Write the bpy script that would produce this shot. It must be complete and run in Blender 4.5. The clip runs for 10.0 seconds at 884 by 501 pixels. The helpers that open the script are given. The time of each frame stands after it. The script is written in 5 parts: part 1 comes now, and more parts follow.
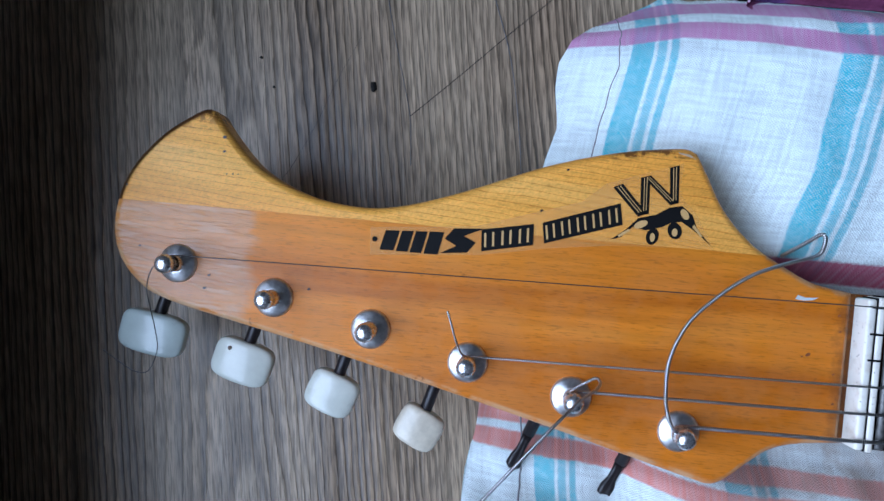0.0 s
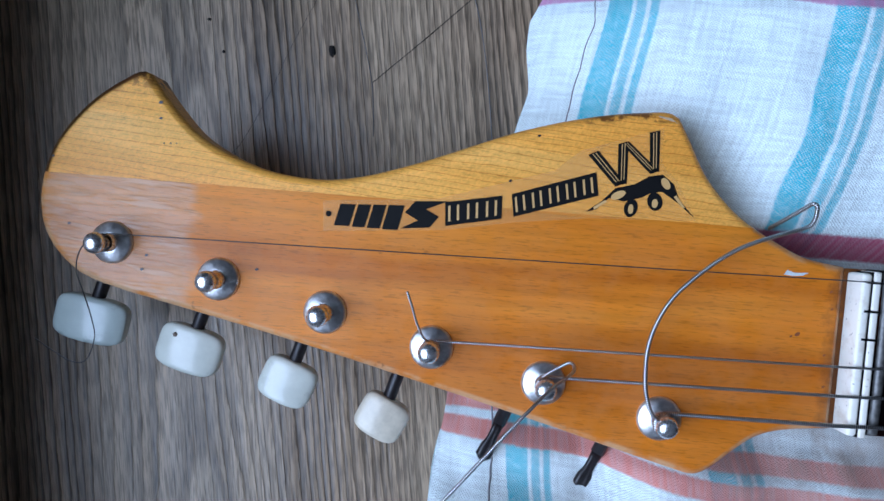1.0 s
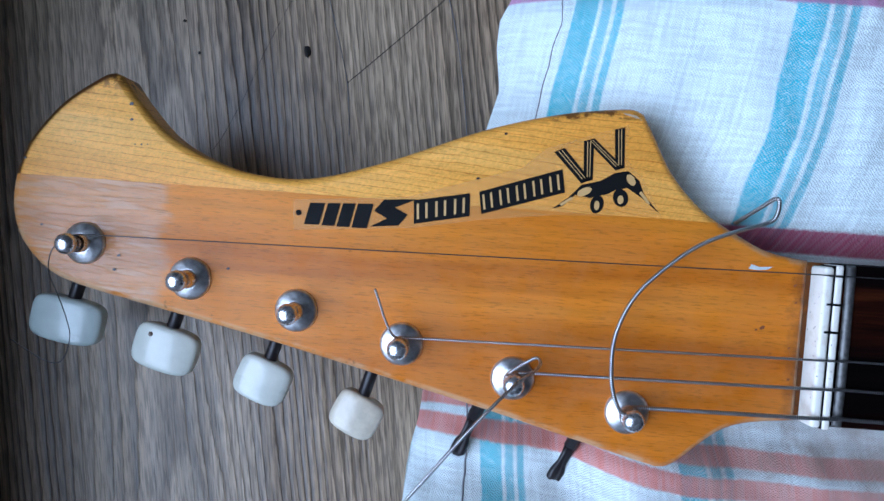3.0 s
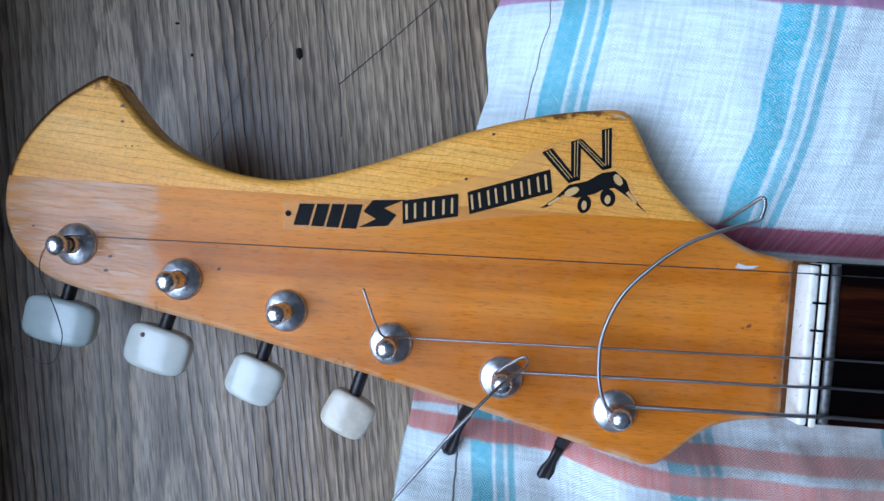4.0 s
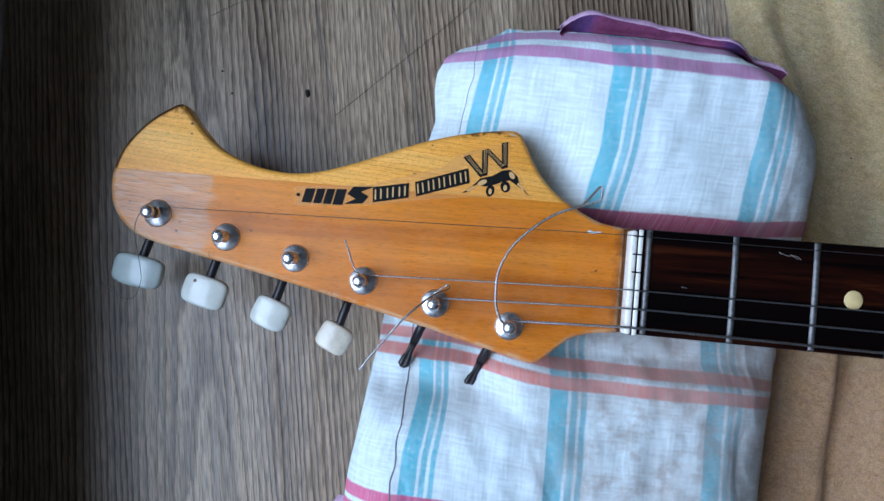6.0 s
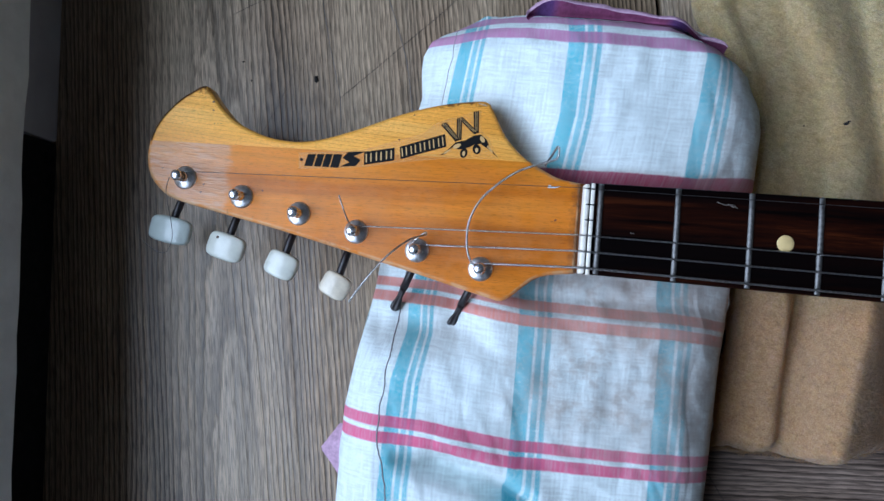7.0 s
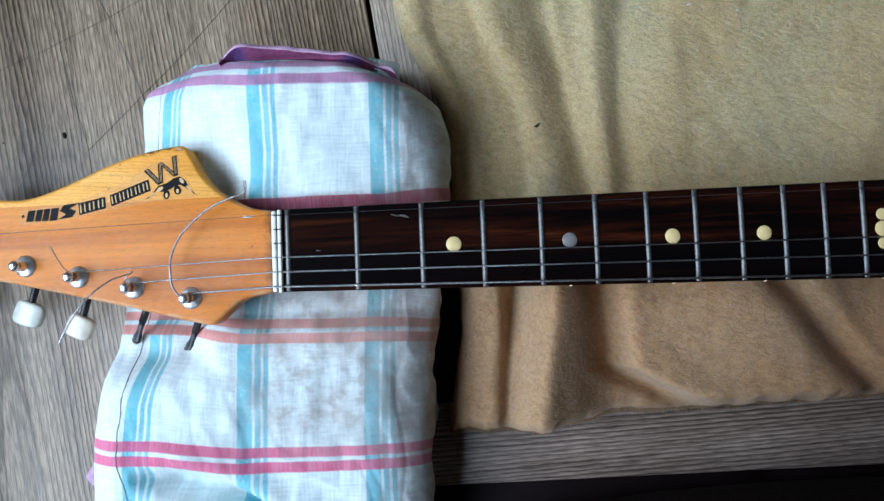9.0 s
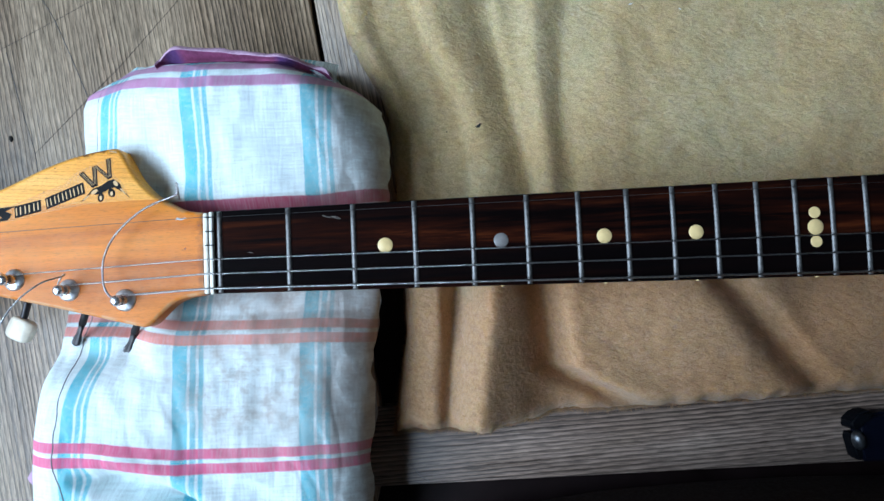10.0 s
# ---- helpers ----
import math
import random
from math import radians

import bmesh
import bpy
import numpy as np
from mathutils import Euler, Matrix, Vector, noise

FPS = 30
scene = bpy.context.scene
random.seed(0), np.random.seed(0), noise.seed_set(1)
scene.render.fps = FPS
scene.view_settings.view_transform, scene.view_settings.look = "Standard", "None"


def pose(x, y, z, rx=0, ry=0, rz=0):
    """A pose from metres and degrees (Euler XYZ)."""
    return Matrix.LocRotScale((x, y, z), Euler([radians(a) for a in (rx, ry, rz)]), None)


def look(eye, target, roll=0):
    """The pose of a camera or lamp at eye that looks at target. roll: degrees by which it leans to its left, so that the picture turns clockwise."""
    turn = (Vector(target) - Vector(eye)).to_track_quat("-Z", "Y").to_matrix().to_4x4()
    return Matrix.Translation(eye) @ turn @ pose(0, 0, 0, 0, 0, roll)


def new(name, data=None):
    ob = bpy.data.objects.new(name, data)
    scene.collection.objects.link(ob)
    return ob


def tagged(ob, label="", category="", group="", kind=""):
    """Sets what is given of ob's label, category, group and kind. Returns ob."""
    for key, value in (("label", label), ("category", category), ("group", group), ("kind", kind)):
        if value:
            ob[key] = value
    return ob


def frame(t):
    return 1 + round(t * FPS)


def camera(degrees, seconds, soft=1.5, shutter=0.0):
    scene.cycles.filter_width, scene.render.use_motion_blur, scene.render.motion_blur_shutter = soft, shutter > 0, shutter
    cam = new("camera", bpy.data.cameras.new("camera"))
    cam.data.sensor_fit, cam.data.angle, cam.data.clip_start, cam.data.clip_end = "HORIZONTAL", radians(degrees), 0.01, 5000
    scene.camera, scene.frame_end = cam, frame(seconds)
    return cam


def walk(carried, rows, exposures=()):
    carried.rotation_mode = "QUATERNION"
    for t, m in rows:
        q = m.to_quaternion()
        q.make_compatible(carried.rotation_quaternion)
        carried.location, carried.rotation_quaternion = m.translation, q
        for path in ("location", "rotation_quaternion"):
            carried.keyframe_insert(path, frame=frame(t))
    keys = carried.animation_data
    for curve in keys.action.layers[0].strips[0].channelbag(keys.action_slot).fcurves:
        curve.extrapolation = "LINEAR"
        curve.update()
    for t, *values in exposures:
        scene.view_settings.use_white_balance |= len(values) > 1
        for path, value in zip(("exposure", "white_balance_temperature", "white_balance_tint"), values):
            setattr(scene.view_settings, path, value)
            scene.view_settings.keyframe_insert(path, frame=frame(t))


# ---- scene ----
from mathutils.geometry import tessellate_polygon

cam = camera(65.5, 10.0)
PATH = [
    (0, -0.12827, 0.02592, 0.27488, -0.751, -0.110, 5.178),
    (0.2, -0.12715, 0.02452, 0.26580, -1.125, -1.637, 5.353),
    (0.5, -0.12380, 0.02446, 0.26111, -2.044, -1.653, 4.697),
    (1, -0.12209, 0.02422, 0.25735, -2.236, -1.611, 4.691),
    (1.5, -0.12103, 0.02550, 0.25897, -2.281, -1.582, 4.630),
    (2, -0.12026, 0.02666, 0.26000, -1.959, -1.460, 4.466),
    (2.5, -0.11735, 0.02572, 0.25978, -2.137, -1.468, 4.362),
    (3, -0.11409, 0.02430, 0.25949, -2.245, -1.797, 4.184),
    (4.5, -0.11050, 0.02418, 0.26404, -2.098, -1.761, 3.989),
    (5, -0.10880, 0.01451, 0.29157, -2.501, -2.255, 5.054),
    (5.2, -0.10338, 0.01439, 0.30367, -2.230, -1.826, 3.721),
    (6.3, -0.08769, -0.01216, 0.37863, 2.363, -1.661, 5.223),
    (6.5, -0.08111, -0.01728, 0.38515, 2.051, -0.915, 4.220),
    (7, -0.06091, -0.03025, 0.40869, 2.652, 1.908, 4.697),
    (7.5, -0.03834, -0.03863, 0.42223, 2.872, 2.476, 3.584),
    (8, 0.00757, -0.04372, 0.43090, 2.682, 1.007, 2.151),
    (8.2, 0.03398, -0.03920, 0.43700, 2.410, 0.036, 2.631),
    (8.5, 0.06452, -0.03026, 0.44152, 3.317, -1.587, -0.693),
    (8.8, 0.07700, -0.02421, 0.44500, 4.000, -0.756, -2.306),
    (9, 0.07776, -0.02150, 0.44337, 2.935, -0.378, -2.139),
    (9.5, 0.08044, -0.02338, 0.44221, 2.338, -0.372, -1.565),
    (9.7, 0.08975, -0.02715, 0.44226, 2.773, 0.365, -1.557),
    (10, 0.11615, -0.02245, 0.44399, 2.908, -0.002, -2.439),
]
EXPOSURES = [(0, -0.63, 5500, 16), (0.6, -0.66, 5450, 16), (1.2, -0.60, 5450, 16), (3, -0.57, 5400, 15), (5, -0.50, 5400, 14), (7, -0.48, 5800, 14), (8, -0.36, 5850, 12), (8.5, -0.17, 5930, 10), (9, -0.05, 5880, 9), (10, 0.09, 5770, 7)]
walk(cam, [(t, pose(*row)) for t, *row in PATH], EXPOSURES)

# world: dim sky outside, soft daylight through the window on the -x side
world = bpy.data.worlds.new("sky")
scene.world = world
world.use_nodes = True
sky = world.node_tree.nodes.new("ShaderNodeTexSky")
sky.sky_type, sky.sun_disc = "NISHITA", False
sky.sun_elevation, sky.sun_rotation = radians(48), radians(250)
world.node_tree.nodes["Background"].inputs["Strength"].default_value = 0.1
world.node_tree.links.new(sky.outputs["Color"], world.node_tree.nodes["Background"].inputs["Color"])


def area_lamp(name, eye, target, sx, sy, power, colour):
    data = bpy.data.lights.new(name, "AREA")
    data.shape, data.size, data.size_y, data.energy, data.color = "RECTANGLE", sx, sy, power, colour
    ob = new(name, data)
    ob.matrix_world = look(eye, target)
    return ob


WIN_X, WIN_Y0, WIN_Y1, WIN_Z0, WIN_Z1 = -0.95, -1.10, 0.40, 0.42, 1.68
area_lamp("window_daylight", (WIN_X - 0.02, (WIN_Y0 + WIN_Y1) / 2, (WIN_Z0 + WIN_Z1) / 2), (0, (WIN_Y0 + WIN_Y1) / 2, 0.3),
          WIN_Y1 - WIN_Y0 - 0.04, WIN_Z1 - WIN_Z0 - 0.04, 49.5, (0.72, 0.85, 1.0))


# ---------------------------------------------------------------- material helpers
def put(nt, socket, value):
    if isinstance(value, bpy.types.NodeSocket):
        nt.links.new(value, socket)
    elif isinstance(value, (tuple, list)) and len(value) == 3 and socket.type == "RGBA":
        socket.default_value = (*value, 1)
    else:
        socket.default_value = value


def coords(nt, scale=(1, 1, 1), turn=0.0, which="Object", shift=(0, 0, 0)):
    """Texture coordinates, turned first and then stretched."""
    c, t, m = nt.nodes.new("ShaderNodeTexCoord"), nt.nodes.new("ShaderNodeMapping"), nt.nodes.new("ShaderNodeMapping")
    nt.links.new(c.outputs[which], t.inputs["Vector"])
    nt.links.new(t.outputs["Vector"], m.inputs["Vector"])
    t.inputs["Location"].default_value, t.inputs["Rotation"].default_value = shift, (0, 0, radians(turn))
    m.inputs["Scale"].default_value = scale
    return m.outputs["Vector"]


def noise_tex(nt, vec, scale, detail=4.0, rough=0.55, warp=0.0):
    n = nt.nodes.new("ShaderNodeTexNoise")
    put(nt, n.inputs["Vector"], vec)
    n.inputs["Scale"].default_value, n.inputs["Detail"].default_value = scale, detail
    n.inputs["Roughness"].default_value, n.inputs["Distortion"].default_value = rough, warp
    return n.outputs["Fac"]


def ramp(nt, fac, *stops):
    n = nt.nodes.new("ShaderNodeValToRGB")
    put(nt, n.inputs["Fac"], fac)
    while len(n.color_ramp.elements) < len(stops):
        n.color_ramp.elements.new(0.5)
    for e, (at, c) in zip(n.color_ramp.elements, stops):
        e.position, e.color = at, (*c, 1) if isinstance(c, tuple) else (c, c, c, 1)
    return n.outputs["Color"]


def mix(nt, fac, a, b, mode="MIX"):
    n = nt.nodes.new("ShaderNodeMix")
    n.data_type, n.blend_type = "RGBA", mode
    put(nt, n.inputs[0], fac), put(nt, n.inputs[6], a), put(nt, n.inputs[7], b)
    return n.outputs[2]


def calc(nt, op, a, b=0.0, clamp=False):
    n = nt.nodes.new("ShaderNodeMath")
    n.operation, n.use_clamp = op, clamp
    put(nt, n.inputs[0], a), put(nt, n.inputs[1], b)
    return n.outputs[0]


def band(nt, value, lo, hi, soft):
    """1 between lo and hi, with soft ends."""
    a = calc(nt, "DIVIDE", calc(nt, "SUBTRACT", value, lo), soft)
    b = calc(nt, "DIVIDE", calc(nt, "SUBTRACT", hi, value), soft)
    return calc(nt, "MINIMUM", calc(nt, "ADD", a, 0.5, True), calc(nt, "ADD", b, 0.5, True))


def axes(nt, vec):
    n = nt.nodes.new("ShaderNodeSeparateXYZ")
    put(nt, n.inputs[0], vec)
    return n.outputs


def bump(nt, height, strength=0.5, depth=0.001, normal=None):
    n = nt.nodes.new("ShaderNodeBump")
    put(nt, n.inputs["Height"], height)
    n.inputs["Strength"].default_value, n.inputs["Distance"].default_value = strength, depth
    if normal is not None:
        put(nt, n.inputs["Normal"], normal)
    return n.outputs["Normal"]


def material(name):
    m = bpy.data.materials.new(name)
    m.use_nodes = True
    return m, m.node_tree, m.node_tree.nodes["Principled BSDF"]


def finish(nt, bsdf, colour, rough, normal=None, metal=0.0, coat=0.0, coat_rough=0.1, spec=0.5, sheen=0.0):
    put(nt, bsdf.inputs["Base Color"], colour)
    put(nt, bsdf.inputs["Roughness"], rough)
    bsdf.inputs["Metallic"].default_value = metal
    bsdf.inputs["Coat Weight"].default_value, bsdf.inputs["Coat Roughness"].default_value = coat, coat_rough
    bsdf.inputs["Specular IOR Level"].default_value, bsdf.inputs["Sheen Weight"].default_value = spec, sheen
    if normal is not None:
        put(nt, bsdf.inputs["Normal"], normal)


# ---------------------------------------------------------------- materials
def bone():
    """Ivory plastic with brown grime and dark specks."""
    m, nt, b = material("ivory_nut")
    v = coords(nt)
    c = mix(nt, ramp(nt, noise_tex(nt, v, 260, 4, 0.6), (0.50, 0.0), (0.75, 0.5)), (0.90, 0.87, 0.77), (0.58, 0.47, 0.34))
    c = mix(nt, ramp(nt, noise_tex(nt, v, 900, 3, 0.6), (0.66, 0.0), (0.72, 0.9)), c, (0.05, 0.03, 0.02))
    finish(nt, b, c, 0.45)
    return m


def laminate(name, turn, heart, shift=(0, 0, 0), tint=(1, 1, 1), wave=1.0, flames=()):
    """Grey-brown embossed wood laminate, its grain along y turned by an angle; arched figure along the line x = heart."""
    m, nt, b = material(name)
    p = axes(nt, coords(nt, (1, 1, 1), turn, shift=shift))
    wander = noise_tex(nt, coords(nt, (1, 0.16, 1), turn, shift=shift), 42, 2.0, 0.5)
    jag = noise_tex(nt, coords(nt, (1, 0.16, 1), turn, shift=shift), 330, 3.0, 0.65)
    spread = noise_tex(nt, coords(nt, (1, 0.04, 1), turn, shift=shift), 75, 1.0, 0.5)
    broad = noise_tex(nt, coords(nt, (1, 0.10, 1), turn, shift=shift), 20, 2, 0.5)
    fine = noise_tex(nt, coords(nt, (1, 0.03, 1), turn, shift=shift), 520, 3, 0.65)
    pores = noise_tex(nt, coords(nt, (1, 0.06, 1), turn, shift=shift), 1500, 2, 0.5)
    soft = noise_tex(nt, coords(nt, (1, 0.3, 1), turn, shift=shift), 34, 4, 0.65)
    off = calc(nt, "SUBTRACT", p[0], heart)
    arch = calc(nt, "SQRT", calc(nt, "ADD", calc(nt, "MULTIPLY", off, off), 0.0006))
    xw = calc(nt, "ADD", arch, calc(nt, "MULTIPLY", p[1], 0.020))
    xw = calc(nt, "ADD", xw, calc(nt, "ADD", calc(nt, "MULTIPLY", wander, 0.0035 * wave), calc(nt, "ADD", calc(nt, "MULTIPLY", jag, 0.0017), calc(nt, "MULTIPLY", spread, 0.007))))
    lines = calc(nt, "FRACT", calc(nt, "MULTIPLY", xw, 350.0))
    lines = ramp(nt, lines, (0.0, 0.12), (0.08, 0.0), (0.34, 0.36), (0.58, 0.80), (0.93, 1.0), (1.0, 0.12))
    calm = ramp(nt, calc(nt, "MULTIPLY", arch, 10.0), (0.24, 0.8), (0.45, 1.0))
    strong = calc(nt, "MULTIPLY", calm, ramp(nt, broad, (0.40, 0.95), (0.60, 0.42)))
    base = ramp(nt, soft, (0.28, (0.255, 0.192, 0.128)), (0.5, (0.352, 0.266, 0.189)), (0.74, (0.43, 0.346, 0.250)))
    base = mix(nt, ramp(nt, broad, (0.44, 0.0), (0.66, 0.65)), base, (0.47, 0.388, 0.288))
    base = mix(nt, ramp(nt, calc(nt, "MULTIPLY", arch, 10.0), (0.25, 0.55), (0.50, 0.0)), base, (0.56, 0.47, 0.36))
    # pale pointed flames: (line, apex, breadth, length)
    for line, apex, breadth, long in flames:
        away = calc(nt, "ADD", calc(nt, "SUBTRACT", p[0], line), calc(nt, "ADD", calc(nt, "MULTIPLY", jag, 0.0022), calc(nt, "MULTIPLY", wander, 0.004)))
        deep = calc(nt, "SUBTRACT", calc(nt, "SUBTRACT", apex, p[1]), calc(nt, "DIVIDE", calc(nt, "MULTIPLY", away, away), breadth))
        end = band(nt, p[1], apex - long, 1.0, 0.04)
        inside = calc(nt, "MULTIPLY", band(nt, deep, 0.0, 1.0, 0.006), end)
        rim = calc(nt, "MULTIPLY", band(nt, deep, -0.012, 0.004, 0.005), end)
        core = calc(nt, "MULTIPLY", band(nt, deep, 0.024, 0.032, 0.006), end)
        base = mix(nt, calc(nt, "MULTIPLY", inside, 0.75), base, (0.56, 0.465, 0.352))
        base = mix(nt, calc(nt, "MAXIMUM", calc(nt, "MULTIPLY", rim, 0.55), calc(nt, "MULTIPLY", core, 0.3)), base, (0.19, 0.145, 0.10))
        strong = calc(nt, "MULTIPLY", strong, calc(nt, "SUBTRACT", 1.0, calc(nt, "MULTIPLY", calc(nt, "MAXIMUM", inside, rim), 0.72)))
    base = mix(nt, strong, base, mix(nt, 1.0, base, ramp(nt, lines, (0.0, 0.16), (0.5, 0.72), (1.0, 1.18)), "MULTIPLY"))
    base = mix(nt, 0.6, base, ramp(nt, fine, (0.30, 0.55), (0.62, 1.14)), "MULTIPLY")
    base = mix(nt, 0.8, base, ramp(nt, pores, (0.38, 0.40), (0.56, 1.0)), "MULTIPLY")
    streaks = noise_tex(nt, coords(nt, (1, 0.025, 1), turn, shift=shift), 62, 2, 0.5)
    base = mix(nt, 0.8, base, ramp(nt, streaks, (0.34, 0.66), (0.50, 1.0), (0.66, 1.16)), "MULTIPLY")
    base = mix(nt, 1.0, base, tint, "MULTIPLY")
    relief = calc(nt, "ADD", calc(nt, "MULTIPLY", lines, strong), calc(nt, "MULTIPLY", fine, 0.9))
    finish(nt, b, base, ramp(nt, fine, (0.3, 0.26), (0.7, 0.42)), bump(nt, relief, 0.5, 0.0006), spec=0.5)
    return m


def neck_wood(name, dark, mid, light, turn, figure, lines=0.0, worn=False, streak=0.38):
    """Lacquered wood with the grain along x: broad tone, short pores, optional fine ring lines, wear with painted
    sheen, and dirt.
    """
    m, nt, b = material(name)
    v = coords(nt)
    p = axes(nt, v)
    grain = noise_tex(nt, coords(nt, (0.03, 1, 0.4), turn), 420, 4, 0.65)
    broad = noise_tex(nt, coords(nt, (0.10, 1, 0.3), turn), 50, 3, 0.5, 0.4)
    flecks = noise_tex(nt, coords(nt, (0.11, 1, 0.5), turn), 2300, 2, 0.55)
    c = ramp(nt, broad, (0.32, dark), (0.5, mid), (0.68, light))
    # paler towards the end: lighter wood, with lacquer sheen put into the colour
    pale = band(nt, calc(nt, "ADD", p[0], calc(nt, "MULTIPLY", broad, 0.05)), -0.6, -0.085, 0.10)
    c = mix(nt, pale, c, mix(nt, 1.0, c, (1.09, 1.21, 1.40) if lines else (1.06, 1.12, 1.35), "MULTIPLY"))
    c = mix(nt, streak, c, ramp(nt, grain, (0.3, 0.55), (0.62, 1.12)), "MULTIPLY")
    c = mix(nt, figure, c, ramp(nt, flecks, (0.33, 0.30), (0.45, 1.0)), "MULTIPLY")
    height = calc(nt, "ADD", grain, flecks)
    if lines:
        y = axes(nt, coords(nt, (1, 1, 1), turn))[1]
        bend = noise_tex(nt, coords(nt, (0.25, 1, 1), turn), 60, 2, 0.5)
        fray = noise_tex(nt, coords(nt, (0.3, 1, 1), turn), 1400, 2, 0.6)
        ring = calc(nt, "SINE", calc(nt, "MULTIPLY", calc(nt, "ADD", y, calc(nt, "ADD", calc(nt, "MULTIPLY", bend, 0.006), calc(nt, "MULTIPLY", fray, 0.0005))), 3300.0))
        ring = calc(nt, "ADD", calc(nt, "MULTIPLY", ring, 0.5), 0.5)
        c = mix(nt, lines, c, ramp(nt, ring, (0.0, (0.66, 0.44, 0.28)), (0.035, (1.0, 1.0, 1.0))), "MULTIPLY")
        silk = noise_tex(nt, coords(nt, (1, 0.55, 1), turn + 35), 1500, 2, 0.6)
        c = mix(nt, 0.35, c, ramp(nt, silk, (0.35, 0.68), (0.62, 1.16)), "MULTIPLY")
    rough = 0.34
    if worn:
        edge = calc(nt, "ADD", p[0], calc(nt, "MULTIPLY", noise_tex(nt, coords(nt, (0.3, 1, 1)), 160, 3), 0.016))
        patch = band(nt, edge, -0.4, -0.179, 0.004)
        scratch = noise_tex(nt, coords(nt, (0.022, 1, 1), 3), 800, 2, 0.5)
        patch_tone = noise_tex(nt, coords(nt, (0.35, 1, 1)), 150, 4, 0.65)
        # worn patch; its duller tone and pale groove streaks also paint window glints
        c = mix(nt, calc(nt, "MULTIPLY", patch, 0.42), c, ramp(nt, patch_tone, (0.34, (0.27, 0.145, 0.060)), (0.62, (0.44, 0.255, 0.115))))
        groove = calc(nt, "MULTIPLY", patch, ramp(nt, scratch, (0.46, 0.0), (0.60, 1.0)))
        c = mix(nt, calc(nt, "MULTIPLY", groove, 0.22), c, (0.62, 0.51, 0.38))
        height = calc(nt, "ADD", height, calc(nt, "MULTIPLY", groove, 1.6))
        rough = mix(nt, patch, (0.36, 0.36, 0.36), (0.27, 0.27, 0.27))
        grime = calc(nt, "MULTIPLY", band(nt, calc(nt, "ADD", p[0], calc(nt, "MULTIPLY", noise_tex(nt, v, 300, 4, 0.65), 0.009)), -0.0068, 0.01, 0.005), 0.78)
        c = mix(nt, grime, c, (0.035, 0.022, 0.015))
    geo = nt.nodes.new("ShaderNodeNewGeometry")
    nz = axes(nt, geo.outputs["Normal"])[2]
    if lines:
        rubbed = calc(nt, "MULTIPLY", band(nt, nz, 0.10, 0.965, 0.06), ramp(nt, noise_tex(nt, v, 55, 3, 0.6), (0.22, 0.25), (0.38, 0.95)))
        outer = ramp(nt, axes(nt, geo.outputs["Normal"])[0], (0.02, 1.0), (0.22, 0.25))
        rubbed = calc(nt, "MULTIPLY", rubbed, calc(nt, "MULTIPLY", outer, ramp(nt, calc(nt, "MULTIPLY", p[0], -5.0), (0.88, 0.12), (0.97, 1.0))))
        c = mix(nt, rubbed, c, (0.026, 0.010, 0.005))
        # burnt tip of the horn and dark chips along the upper edge
        tip = calc(nt, "MULTIPLY", band(nt, p[1], 0.0560, 0.2, 0.006), band(nt, p[0], -0.4, -0.185, 0.006))
        chips = calc(nt, "MULTIPLY", band(nt, p[0], -0.080, -0.0585, 0.004), band(nt, nz, 0.1, 0.985, 0.02))
        burnt = noise_tex(nt, v, 330, 4, 0.65)
        c = mix(nt, calc(nt, "MULTIPLY", calc(nt, "MAXIMUM", tip, chips), ramp(nt, burnt, (0.44, 0.0), (0.56, 0.85))), c, (0.09, 0.033, 0.012))
    else:
        rubbed = calc(nt, "MULTIPLY", band(nt, nz, 0.25, 0.97, 0.06), ramp(nt, noise_tex(nt, v, 90, 4, 0.65), (0.40, 0.0), (0.58, 0.55)))
        c = mix(nt, rubbed, c, (0.60, 0.42, 0.24))
    dirt = noise_tex(nt, v, 160, 3, 0.7)
    c = mix(nt, ramp(nt, dirt, (0.70, 0.0), (0.76, 0.55)), c, (0.10, 0.045, 0.015))
    finish(nt, b, c, rough, bump(nt, height, 0.14, 0.0004), coat=0.10, coat_rough=0.10 if worn else 0.25, spec=0.18)
    if worn:
        put(nt, b.inputs["Coat Weight"], calc(nt, "ADD", calc(nt, "MULTIPLY", patch, 0.42), 0.03))
        put(nt, b.inputs["Coat Normal"], bump(nt, calc(nt, "ADD", calc(nt, "MULTIPLY", grain, 0.12), groove), 0.6, 0.0005))
    return m


def plain(name, colour, rough, metal=0.0, vary=0.15, size=200.0, relief=0.0, coat=0.0, spec=0.5):
    m, nt, b = material(name)
    n = noise_tex(nt, coords(nt), size, 4, 0.6)
    c = mix(nt, 1.0, colour, ramp(nt, n, (0.3, 1 - vary), (0.7, 1 + vary * 0.4)), "MULTIPLY")
    finish(nt, b, c, ramp(nt, n, (0.3, rough * 0.8), (0.7, min(1.0, rough * 1.2))), bump(nt, n, relief, 0.0005) if relief else None, metal, coat, spec=spec)
    return m


LAM_A = laminate("laminate_long_grain", -8.2, -0.2133, tint=(1.17, 1.11, 1.02), flames=((-0.2023, -0.035, 0.0017, 0.20), (-0.1942, 0.101, 0.0020, 0.07)))
LAM_B = laminate("laminate_cross_grain", 88.4, -0.42, tint=(0.77, 0.74, 0.81), wave=0.12)
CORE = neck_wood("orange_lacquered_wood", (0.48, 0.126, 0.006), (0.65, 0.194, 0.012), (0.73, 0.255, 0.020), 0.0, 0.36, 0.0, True)
